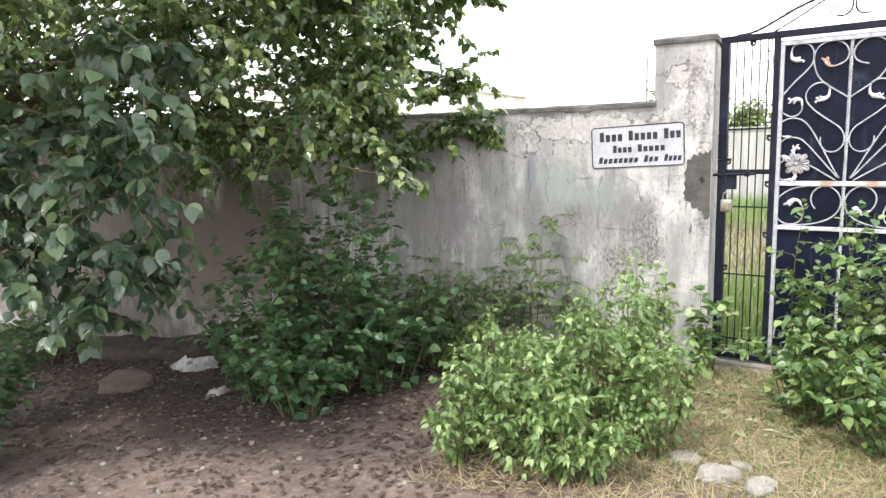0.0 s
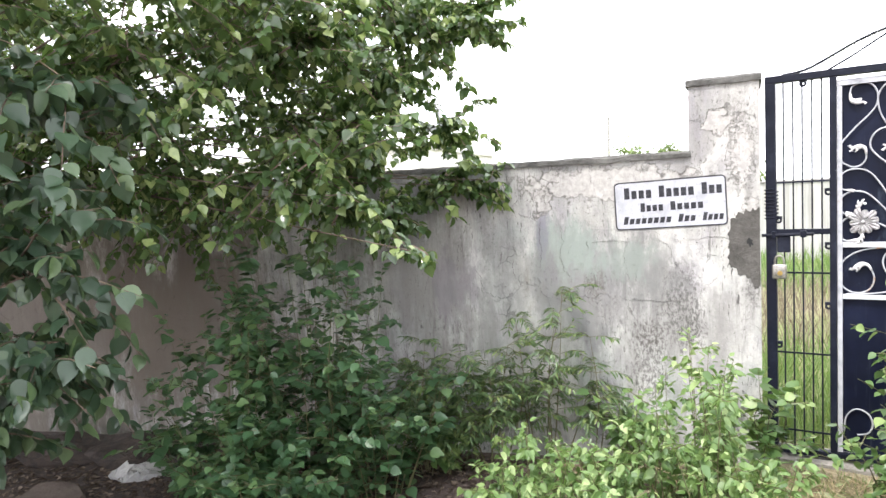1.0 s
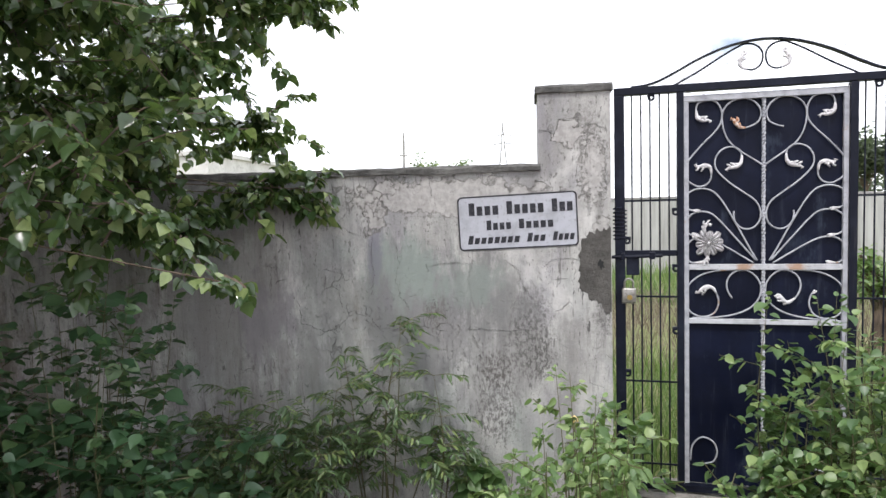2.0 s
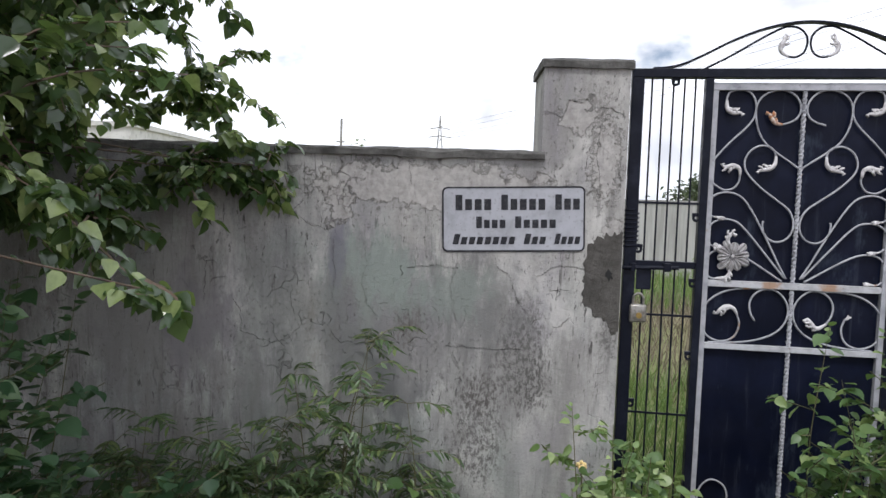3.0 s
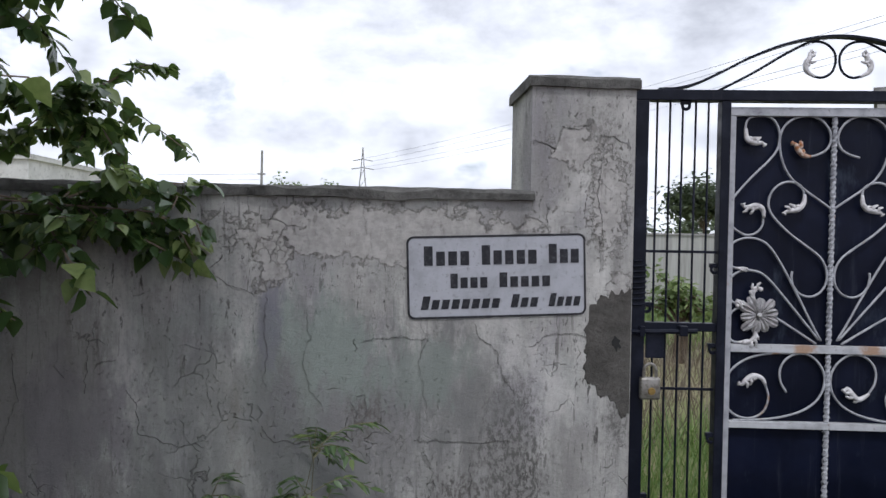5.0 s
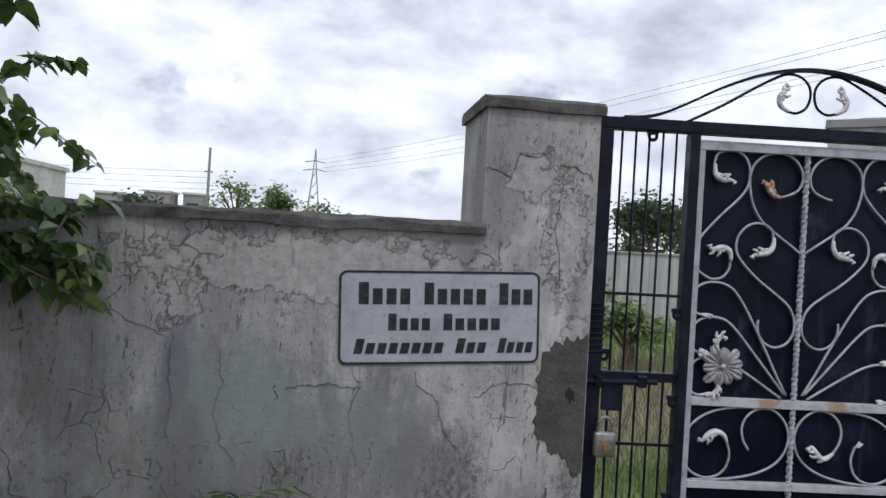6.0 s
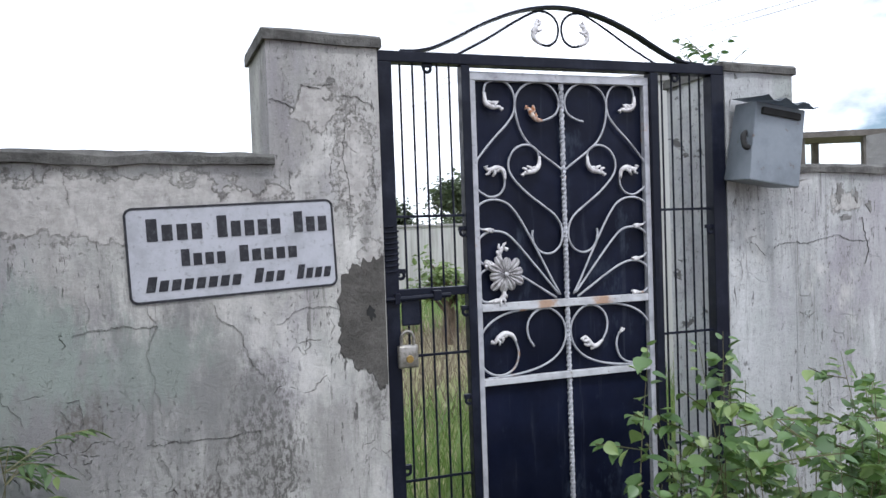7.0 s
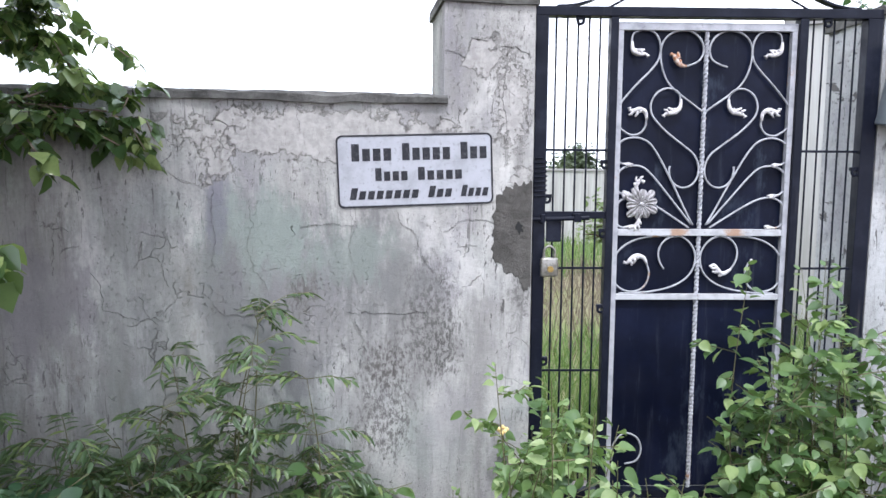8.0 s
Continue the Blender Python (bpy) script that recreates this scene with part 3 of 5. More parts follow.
def worn_strip(x0, x1, y0, y1, z0, z1, seed=0.0, step=0.028, rough=0.011):
    """A cement strip with a chipped, uneven edge."""
    bm = bmesh.new()
    n = max(2, round((x1 - x0) / step))
    ring = []
    for i in range(n + 1):
        x = x0 + (x1 - x0) * i / n
        e = [rough * noise.noise((x * 9 + seed, q * 3.7, seed)) for q in range(6)]
        low = z0 + 0.6 * e[0] - 0.012 * max(0, noise.noise((x * 3 + seed, 9, 1)))
        ring.append([bm.verts.new(p) for p in ((x, y0 + e[1], low), (x, y0 + e[1] * 1.3, z1 - 0.012 + e[2]), (x, y0 + 0.014 + e[3], z1 + e[4] * 0.7),
                                               (x, y1 - 0.014, z1 + e[5] * 0.7), (x, y1 + e[2], z1 - 0.012), (x, y1, z0))])
    for a, b in zip(ring, ring[1:]):
        for q in range(6):
            bm.faces.new((a[q], b[q], b[(q + 1) % 6], a[(q + 1) % 6]))
    bm.faces.new(ring[0])
    bm.faces.new(ring[-1][::-1])
    bmesh.ops.recalc_face_normals(bm, faces=bm.faces)
    return bm


def blotch(cx, cz, rx, rz, y, deep, seed, ragged=0.35, n=44):
    """An irregular flat flake or patch on a wall facing -y."""
    bm = bmesh.new()
    front, back = [], []
    for i in range(n):
        a = 2 * math.pi * i / n
        s = 1 + ragged * noise.noise((math.cos(a) * 1.6 + seed, math.sin(a) * 1.6, seed)) + 0.5 * ragged * noise.noise((math.cos(a) * 5, math.sin(a) * 5, seed * 2)) + 0.22 * ragged * noise.noise((math.cos(a) * 17, math.sin(a) * 17, seed))
        x, z = cx + rx * s * math.cos(a), cz + rz * s * math.sin(a)
        front.append(bm.verts.new((x, y - deep, z)))
        back.append(bm.verts.new((cx + (x - cx) * 1.04, y + 0.012, cz + (z - cz) * 1.04)))
    bm.faces.new(front)
    for i in range(n):
        bm.faces.new((front[i], back[i], back[(i + 1) % n], front[(i + 1) % n]))
    bmesh.ops.recalc_face_normals(bm, faces=bm.faces)
    return bm


COPE = 1.775
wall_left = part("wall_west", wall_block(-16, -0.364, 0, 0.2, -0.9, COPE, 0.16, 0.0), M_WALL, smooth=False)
tagged(wall_left, "stained cracked grey plaster compound wall", "wall", kind="structure")
coping_left = part("coping", worn_strip(-16, -0.352, -0.018, 0.225, COPE, COPE + 0.037, 2.0), M_COPING, wall_left, "weathered dark cement coping strip")
pillar_left = part("pillar", wall_block(-0.364, 0.0, 0.0, 0.36, -0.5, 2.166, 0.09, 0.0, 4.0), M_WALL)
tagged(pillar_left, "cracked grey plaster gate pillar with stained top", "pillar", kind="structure")
cap = worn_strip(-0.376, 0.012, -0.014, 0.374, 2.166, 2.205, 7.0, 0.03, 0.006)
part("cap", cap, M_COPING, pillar_left, "chipped dark cement cap")
patch = blotch(-0.035, 1.285, 0.135, 0.205, 0.0, 0.0035, 3.3, 0.34, 160)
for v in patch.verts:
    v.co.x = min(v.co.x, -0.003)
hole = blotch(-0.052, 1.288, 0.013, 0.024, 0.0, 0.0048, 8.8, 0.9, 24)
part("bolt_hole", hole, M_DARK, pillar_left, "broken dark hole with a rusty stub")
part("cement_patch", patch, M_PATCH, pillar_left, "dark grey fresh cement patch")


def crack(host, *points, width=0.0009, seed=0.0):
    """A thin ragged dark groove that wanders through a few points (x, z) of the plaster face."""
    bm, prev = bmesh.new(), None
    line = [Vector((x, 0, z)) for x, z in points]
    steps = [(a.lerp(b, k / 10), b - a) for a, b in zip(line, line[1:]) for k in range(10)] + [(line[-1], line[-1] - line[-2])]
    for i, (p, d) in enumerate(steps):
        d = d.normalized()
        side = Vector((-d.z, 0, d.x))
        q = p + side * (0.010 * noise.noise((p.x * 31, p.z * 31, seed)) + 0.007 * noise.noise((p.x * 90, p.z * 90, seed + 3)))
        w = 0.5 * width * (0.15 + 1.9 * abs(noise.noise((p.x * 37, p.z * 37, seed + 7)))) * (1 - 0.5 * i / len(steps))
        row = [bm.verts.new(q + side * k * w + Vector((0, y, 0))) for k, y in ((-1, 0.01), (-1, -0.0032), (1, -0.0032), (1, 0.01))]
        if prev:
            for k in range(3):
                bm.faces.new((prev[k], prev[k + 1], row[k + 1], row[k]))
        prev = row
    bmesh.ops.recalc_face_normals(bm, faces=bm.faces)
    return part("crack", bm, M_CRACK, host)


crack(wall_left, (-0.548, 1.352), (-0.54, 1.314), (-0.481, 1.276), (-0.466, 1.216), (-0.443, 1.154), width=0.0015)
crack(wall_left, (-0.45, 1.18), (-0.425, 1.14), (-0.41, 1.12), width=0.0014, seed=2)
crack(pillar_left, (-0.152, 1.313), (-0.25, 1.322), (-0.297, 1.318), (-0.36, 1.272), seed=1)
crack(wall_left, (-0.71, 1.30), (-0.80, 1.306), (-0.87, 1.305), (-0.93, 1.29), seed=4)
crack(wall_left, (-0.735, 1.36), (-0.71, 1.30), (-0.741, 1.226), (-0.719, 1.126), (-0.702, 1.006), seed=5)
crack(wall_left, (-0.89, 1.41), (-0.885, 1.33), (-0.90, 1.28), seed=6)
crack(wall_left, (-1.115, 1.40), (-1.10, 1.30), (-1.125, 1.22), (-1.10, 1.12), (-1.05, 1.06), seed=7)
crack(wall_left, (-1.378, 1.481), (-1.34, 1.47), (-1.27, 1.437), width=0.0013, seed=8)
crack(wall_left, (-0.948, 1.105), (-0.919, 1.111), (-0.917, 1.046), (-0.946, 0.969), width=0.002, seed=9)
crack(wall_left, (-0.96, 1.09), (-0.945, 1.05), (-0.955, 1.02), width=0.002, seed=19)
crack(wall_left, (-1.812, 1.30), (-1.815, 1.22), (-1.828, 1.12), seed=10)
crack(wall_left, (-1.69, 1.13), (-1.66, 1.09), (-1.658, 0.99), (-1.56, 0.955), (-1.44, 0.945), seed=11)
crack(wall_left, (-1.26, 1.01), (-1.235, 0.965), (-1.15, 0.95), (-1.06, 0.955), seed=12)
crack(wall_left, (-0.75, 0.958), (-0.64, 0.947), (-0.548, 0.945), (-0.42, 0.952), seed=13)
crack(wall_left, (-1.43, 1.2), (-1.435, 1.12), (-1.42, 1.07), seed=14)
crack(wall_left, (-1.245, 1.44), (-1.25, 1.34), (-1.24, 1.24), (-1.26, 1.14), seed=15)
crack(wall_left, (-0.929, 1.765), (-0.925, 1.70), (-0.92, 1.655), seed=16)
crack(wall_left, (-0.72, 0.93), (-0.69, 0.86), (-0.70, 0.74), seed=17)
crack(wall_left, (-0.56, 0.90), (-0.55, 0.80), (-0.565, 0.70), seed=18)
crack(wall_left, (-2.05, 1.25), (-2.03, 1.1), (-2.08, 0.95), seed=20)
crack(wall_left, (-2.4, 1.35), (-2.2, 1.30), (-2.0, 1.33), seed=21)
crack(pillar_left, (-0.36, 1.978), (-0.317, 1.975), (-0.277, 1.951), width=0.0016, seed=22)
crack(pillar_left, (-0.13, 2.008), (-0.08, 1.998), (-0.02, 1.978), width=0.0014, seed=23)
crack(pillar_left, (-0.26, 2.03), (-0.20, 2.02), (-0.15, 2.05), seed=24)
crack(pillar_left, (-0.31, 1.76), (-0.305, 1.70), (-0.30, 1.66), seed=25)
crack(pillar_left, (-0.12, 1.9), (-0.13, 1.8), (-0.11, 1.7), (-0.12, 1.6), seed=26)

# gate line: turned a little towards the road
TURN = -7.3
GATE = pose(0.03, 0.105, 0, 0, 0, TURN)
RIGHT = pose(1.462, -0.092, 0, 0, 0, TURN * 0.6)
pillar_right = part("pillar", wall_block(0.0, 0.36, 0.0, 0.36, -0.5, 2.166, 0.09, 0.002, 9.0), M_WALL_PALE, m=RIGHT)
tagged(pillar_right, "pale plaster gate pillar behind a letterbox", "pillar", kind="structure")
part("cap", worn_strip(-0.012, 0.372, -0.014, 0.374, 2.166, 2.205, 17.0, 0.03, 0.006), M_COPING, pillar_right)
wall_right = part("wall_east", wall_block(0.362, 14, 0.0, 0.2, -0.5, COPE - 0.025, 0.16, 0.0022, 6.0), M_WALL_PALE, m=RIGHT)
tagged(wall_right, "pale cracked plaster compound wall", "wall", kind="structure")
part("coping", worn_strip(0.366, 14, -0.018, 0.225, COPE - 0.025, COPE + 0.012, 12.0), M_COPING, wall_right, "weathered cement coping strip")
for cx, cz, rx, rz, sd in ((0.62, 1.66, 0.020, 0.035, 5.1), (0.72, 1.65, 0.012, 0.025, 6.3), (0.66, 1.55, 0.035, 0.012, 7.5), (0.80, 1.60, 0.014, 0.018, 4.5)):
    part("flaked_patch", blotch(cx, cz, rx, rz, 0.0, 0.003, sd, 0.8), M_EDGE, wall_right)
crack(wall_right, (0.12, 1.47), (0.16, 1.44), (0.19, 1.40), width=0.0013, seed=40)
crack(wall_right, (0.24, 1.43), (0.30, 1.455), (0.42, 1.445), (0.50, 1.46), (0.62, 1.475), (0.66, 1.45), (0.80, 1.44), width=0.0016, seed=41)
crack(wall_right, (0.75, 1.55), (0.77, 1.48), (0.79, 1.40), (0.77, 1.34), width=0.0014, seed=42)
crack(wall_right, (0.9, 1.5), (0.95, 1.35), (0.93, 1.2), seed=43)
pier = part("pier", wall_block(1.05, 1.40, 0.02, 0.2, COPE + 0.012, 1.95, 0.09, 0.008, 3.0), M_FAR_CONCRETE, m=RIGHT)
tagged(pier, "brown stained pier on top of the wall", "pier", kind="structure")

# threshold under the gate
sill = worn_strip(-0.02, 1.48, -0.06, 0.2, -0.35, 0.075, 21.0, 0.05, 0.01)
step_ob = part("trim", sill, M_KERB, m=GATE)
tagged(step_ob, "worn cement threshold under the gate", "threshold", kind="structure")

# ---- painted sign ----
SIGN = pose(-0.475, -0.0012, 1.517, 0, -2.0, 0)
sign = thing("painted_sign", "white painted sign panel with black border on plaster", "sign", SIGN)


def rounded(w, h, r, n=5):
    out = []
    for cx, cz, a0 in ((w / 2 - r, h / 2 - r, 0), (-w / 2 + r, h / 2 - r, 90), (-w / 2 + r, -h / 2 + r, 180), (w / 2 - r, -h / 2 + r, 270)):
        for q in range(n + 1):
            a = radians(a0 + 90 * q / n)
            out.append((cx + r * math.cos(a), cz + r * math.sin(a)))
    return out


SW, SH = 0.615, 0.281
bm = bmesh.new()
ring_f = [bm.verts.new((x, -0.0022, z)) for x, z in rounded(SW - 0.006, SH - 0.006, 0.02)]
ring_b = [bm.verts.new((x, 0.012, z)) for x, z in rounded(SW - 0.006, SH - 0.006, 0.02)]
bm.faces.new(ring_f[::-1])
for i in range(len(ring_f)):
    bm.faces.new((ring_f[i], ring_f[(i + 1) % len(ring_f)], ring_b[(i + 1) % len(ring_f)], ring_b[i]))
bmesh.ops.recalc_face_normals(bm, faces=bm.faces)
part("panel", bm, M_SIGN, sign)
bm = bmesh.new()
outer = [bm.verts.new((x, -0.0036, z)) for x, z in rounded(SW, SH, 0.024)]
inner = [bm.verts.new((x + 0.0008 * noise.noise((x * 40, z * 40, 1)), -0.0036, z + 0.001 * noise.noise((x * 40, z * 40, 5)))) for x, z in rounded(SW - 0.014, SH - 0.014, 0.018)]
base = [bm.verts.new((x, 0.01, z)) for x, z in rounded(SW, SH, 0.024)]
n = len(outer)
for i in range(n):
    bm.faces.new((outer[i], outer[(i + 1) % n], inner[(i + 1) % n], inner[i]))
    bm.faces.new((base[i], base[(i + 1) % n], outer[(i + 1) % n], outer[i]))
part("border", bm, M_INK, sign, "black painted border")


def bar_line(z, height, x0, words, slant=0.0):
    """A row of plain dark bars, one short bar for each stroke group; words are (width, count)."""
    x = x0
    for width, count in words:
        w = width / count
        for i in range(count):
            bm = bmesh.new()
            lo, hi = x + w * 0.14, x + w * 0.86
            h = height * (1.0 if i == 0 else 0.72)
            f = [bm.verts.new(p) for p in ((lo, -0.0037, z), (hi, -0.0037, z), (hi + slant * h, -0.0037, z + h), (lo + slant * h, -0.0037, z + h))]
            g = [bm.verts.new((v.co.x, -0.0012, v.co.z)) for v in f]
            bm.faces.new(f[::-1])
            for q in range(4):
                bm.faces.new((f[q], f[(q + 1) % 4], g[(q + 1) % 4], g[q]))
            bmesh.ops.recalc_face_normals(bm, faces=bm.faces)
            part("bar", bm, M_INK, sign)
            x += w
        x += 0.032


bar_line(0.040, 0.066, -0.255, ((0.165, 4), (0.20, 5), (0.115, 3)))
bar_line(-0.038, 0.05, -0.165, ((0.135, 4), (0.185, 5)))
bar_line(-0.108, 0.045, -0.268, ((0.275, 8), (0.10, 3), (0.115, 4)), 0.22)

# ---- gate ----
gate = thing("metal_gate", "black metal gate with white scrollwork, padlocked shut", "gate", GATE)
W, TOP, FOOT = 1.437, 2.187, 0.085
part("side_post", box(0.0, 0.052, -0.02, 0.03, FOOT, TOP - 0.038, bevel=0.003), M_BLACK, gate)
part("side_post", box(W - 0.062, W, -0.02, 0.03, FOOT, TOP - 0.038, bevel=0.003), M_BLACK, gate)
part("top_rail", box(0.0, W, -0.021, 0.031, TOP - 0.038, TOP, bevel=0.003), M_BLACK, gate)
part("bottom_rail", box(0.052, W - 0.062, -0.018, 0.028, FOOT + 0.004, FOOT + 0.04, bevel=0.003), M_BLACK, gate)
PL, PR, PC = 0.342, 1.092, 0.717
part("leaf_post", box(PL - 0.034, PL - 0.001, -0.019, 0.029, FOOT + 0.041, TOP - 0.0395, bevel=0.003), M_BLACK, gate)
part("leaf_post", box(PR + 0.001, PR + 0.036, -0.019, 0.029, FOOT + 0.041, TOP - 0.0395, bevel=0.003), M_BLACK, gate)
for a, b in ((0.052, PL - 0.034), (PR + 0.036, W - 0.062)):
    for i in range(5):
        x = a + (b - a) * (i + 0.8) / 5.6
        bm = tube(bmesh.new(), [(x + 0.002 * noise.noise((x * 30, z, 0)), 0.012, z) for z in (FOOT + 0.03, 0.6, 1.1, 1.6, TOP - 0.03)], 0.0042, 6)
        part("rod", bm, M_BLACK, gate)
    for z in (0.22, 0.66, 1.108, 1.607):
        part("cross_bar", box(a - 0.004, b + 0.004, 0.003, 0.0075, z - 0.005, z + 0.005, bevel=0.001), M_BLACK, gate)
part("lock_rail", box(0.05, PL - 0.033, -0.012, 0.024, 1.32, 1.35, bevel=0.003), M_BLACK, gate)
LEAF = 0.020                                  # the leaf hangs a little behind the frame
part("sheet", box(PL + 0.004, PR - 0.004, LEAF + 0.006, LEAF + 0.010, FOOT + 0.042, 2.126, bevel=0.001), M_SHEET, gate, "dark navy sheet steel infill")
# white leaf border, bars and twisted middle rod
part("white_stile", box(PL, PL + 0.024, LEAF - 0.022, LEAF + 0.004, FOOT + 0.045, 2.098, bevel=0.002), M_WHITE, gate, "chipped white flat bar")
part("white_stile", box(PR - 0.022, PR, LEAF - 0.022, LEAF + 0.004, FOOT + 0.045, 2.098, bevel=0.002), M_WHITE, gate, "chipped white flat bar")
part("white_rail", box(PL, PR, LEAF - 0.023, LEAF + 0.004, 2.0985, 2.130, bevel=0.002), M_WHITE, gate, "chipped white flat bar")
part("white_rail", box(PL + 0.0245, PR - 0.0225, LEAF - 0.021, LEAF + 0.004, 1.248, 1.276, bevel=0.002), M_RAIL, gate, "white flat bar with rust spots")
part("white_rail", box(PL + 0.0245, PR - 0.0225, LEAF - 0.021, LEAF + 0.004, 0.972, 0.996, bevel=0.002), M_RAIL, gate, "white flat bar with rust spots")


def twisted(z0, z1, x):
    bm = bmesh.new()
    n, prev = int((z1 - z0) / 0.005), None
    for i in range(n + 1):
        z, a, r = z0 + (z1 - z0) * i / n, i * 0.3, 0.0100 + 0.0016 * math.sin(i * 1.9)
        ring = [bm.verts.new((x + r * math.cos(a + q * math.pi / 2), LEAF - 0.010 + r * math.sin(a + q * math.pi / 2), z)) for q in range(4)]
        if prev:
            for q in range(4):
                bm.faces.new((prev[q], prev[(q + 1) % 4], ring[(q + 1) % 4], ring[q]))
        prev = ring
    return bm


for z0, z1 in ((FOOT + 0.042, 0.971), (0.997, 1.247), (1.277, 2.098)):
    part("twisted_rod", twisted(z0, z1, PC), M_WHITE, gate, "white twisted square rod")


def cast_leaf(points, y, lobes=1, fat=1.0):
    """A small cast leaf: a swelling curled spine with a knob at its tip and three lobes on one side."""
    line = spline([(x, y, z) for x, z in points], 4)
    n = len(line) - 1
    bm = tube(bmesh.new(), line, [fat * (0.0052 + 0.0052 * math.sin(math.pi * min(1.0, 1.15 * i / n)) + (0.0035 if i >= n - 1 else 0)) for i in range(n + 1)], 7)
    for t, l in ((0.36, 0.013), (0.52, 0.020), (0.68, 0.017)):
        i = int(t * n)
        d = (line[i + 1] - line[i]).normalized()
        side = Vector((-d.z, 0, d.x)) * lobes
        p = line[i] + Vector((0, -0.003, 0))
        tube(bm, [p, p + (side * 0.8 + d * 0.2) * l * fat, p + (side + d * 0.75) * l * 1.15 * fat], [0.0062 * fat, 0.0060 * fat, 0.0036 * fat], 6)
    return bm


def flip(points, s):
    return [(PC + s * x, z) for x, z in points]


def scroll(points, leaf=None, lobes=1, s=1, leaf_mat=None, fat=1.0):
    """One bent bar of the scrollwork, in metres from the middle rod, with its cast leaf; s = -1 mirrors it."""
    line = spline([(x, LEAF - 0.011, z) for x, z in flip(points, s)], 5)
    bar = part("scroll", tube(bmesh.new(), line, 0.0043, 6), M_WHITE, gate, "white painted bent bar", True)
    if leaf:
        part("cast_leaf", cast_leaf(flip(leaf, s), LEAF - 0.016, lobes * s, fat), leaf_mat or M_CAST, bar, "white cast leaf", True)


for s in (1, -1):
    scroll([(-.317, 2.05), (-.307, 2.087), (-.278, 2.100), (-.245, 2.101), (-.216, 2.087), (-.198, 2.057), (-.193, 2.02), (-.201, 1.98), (-.232, 1.937), (-.28, 1.889), (-.327, 1.836), (-.360, 1.79), (-.368, 1.745), (-.355, 1.704), (-.323, 1.679), (-.298, 1.671), (-.266, 1.68), (-.246, 1.707), (-.243, 1.737)],
           [(-.314, 2.055), (-.313, 2.028), (-.304, 2.012), (-.281, 2.002), (-.257, 2.003), (-.245, 1.993)], 1, s)
    scroll([(-.243, 1.737), (-.244, 1.745)], [(-.243, 1.735), (-.249, 1.766), (-.274, 1.778), (-.298, 1.771), (-.314, 1.774), (-.319, 1.785)], 1, s)
    scroll([(-.006, 1.770), (-.043, 1.797), (-.10, 1.837), (-.148, 1.878), (-.178, 1.93), (-.192, 1.995), (-.187, 2.045), (-.162, 2.08), (-.125, 2.098), (-.08, 2.100), (-.042, 2.082), (-.018, 2.05), (-.013, 2.015), (-.026, 1.983), (-.056, 1.964), (-.09, 1.954)],
           [(-.085, 1.955), (-.11, 1.960), (-.129, 1.98), (-.139, 1.998), (-.153, 2.004)] if s > 0 else None, -1, s, M_RUST)
    scroll([(-.101, 1.815), (-.109, 1.845), (-.135, 1.862), (-.17, 1.863), (-.204, 1.843), (-.224, 1.807), (-.223, 1.766), (-.198, 1.727), (-.147, 1.678), (-.085, 1.632), (-.036, 1.592), (-.014, 1.545), (-.017, 1.497), (-.042, 1.463), (-.078, 1.452), (-.11, 1.464), (-.131, 1.49), (-.137, 1.515)],
           [(-.101, 1.82), (-.104, 1.788), (-.122, 1.768), (-.148, 1.762), (-.166, 1.757), (-.174, 1.748)], -1, s)
    scroll([(-.137, 1.512), (-.138, 1.528), (-.136, 1.542)], s=s)
    scroll([(-.028, 1.294), (-.064, 1.358), (-.101, 1.431), (-.145, 1.514), (-.186, 1.586), (-.222, 1.634), (-.256, 1.655), (-.297, 1.661), (-.335, 1.651), (-.361, 1.626), (-.366, 1.581), (-.35, 1.557), (-.32, 1.548)],
           [(-.34, 1.552), (-.322, 1.550), (-.308, 1.552), (-.296, 1.549)], -1, s, fat=0.6)
    scroll([(-.036, 1.297), (-.088, 1.36), (-.152, 1.437), (-.206, 1.5), (-.247, 1.535), (-.295, 1.544), (-.336, 1.532), (-.361, 1.50), (-.363, 1.455), (-.342, 1.427), (-.313, 1.419)],
           [(-.335, 1.424), (-.315, 1.420), (-.298, 1.422), (-.286, 1.418)], -1, s, fat=0.6)
    scroll([(-.045, 1.282), (-.11, 1.324), (-.18, 1.368), (-.243, 1.401), (-.296, 1.411), (-.339, 1.398), (-.362, 1.365), (-.366, 1.325), (-.35, 1.293), (-.328, 1.282), (-.295, 1.285)],
           [(-.325, 1.283), (-.305, 1.285), (-.29, 1.29), (-.28, 1.288)], -1, s, fat=0.6)
    scroll([(-.345, 0.25), (-.335, 0.33), (-.29, 0.375), (-.235, 0.355), (-.215, 0.30), (-.235, 0.25), (-.285, 0.235)], s=s)
    # lower row: the leaf sits on the outer curl on one side and on the inner curl on the other
    scroll([(-.221, 1.132), (-.208, 1.085), (-.222, 1.036), (-.255, 1.011), (-.298, 1.007), (-.34, 1.027), (-.364, 1.067), (-.367, 1.125), (-.347, 1.175), (-.305, 1.213), (-.245, 1.237), (-.17, 1.246), (-.085, 1.245)],
           [(-.221, 1.13), (-.236, 1.154), (-.265, 1.162), (-.29, 1.147), (-.305, 1.130), (-.319, 1.134)] if s > 0 else [(-.221, 1.128), (-.228, 1.139), (-.232, 1.149)], 1, s, fat=1.0 if s > 0 else 0.5)
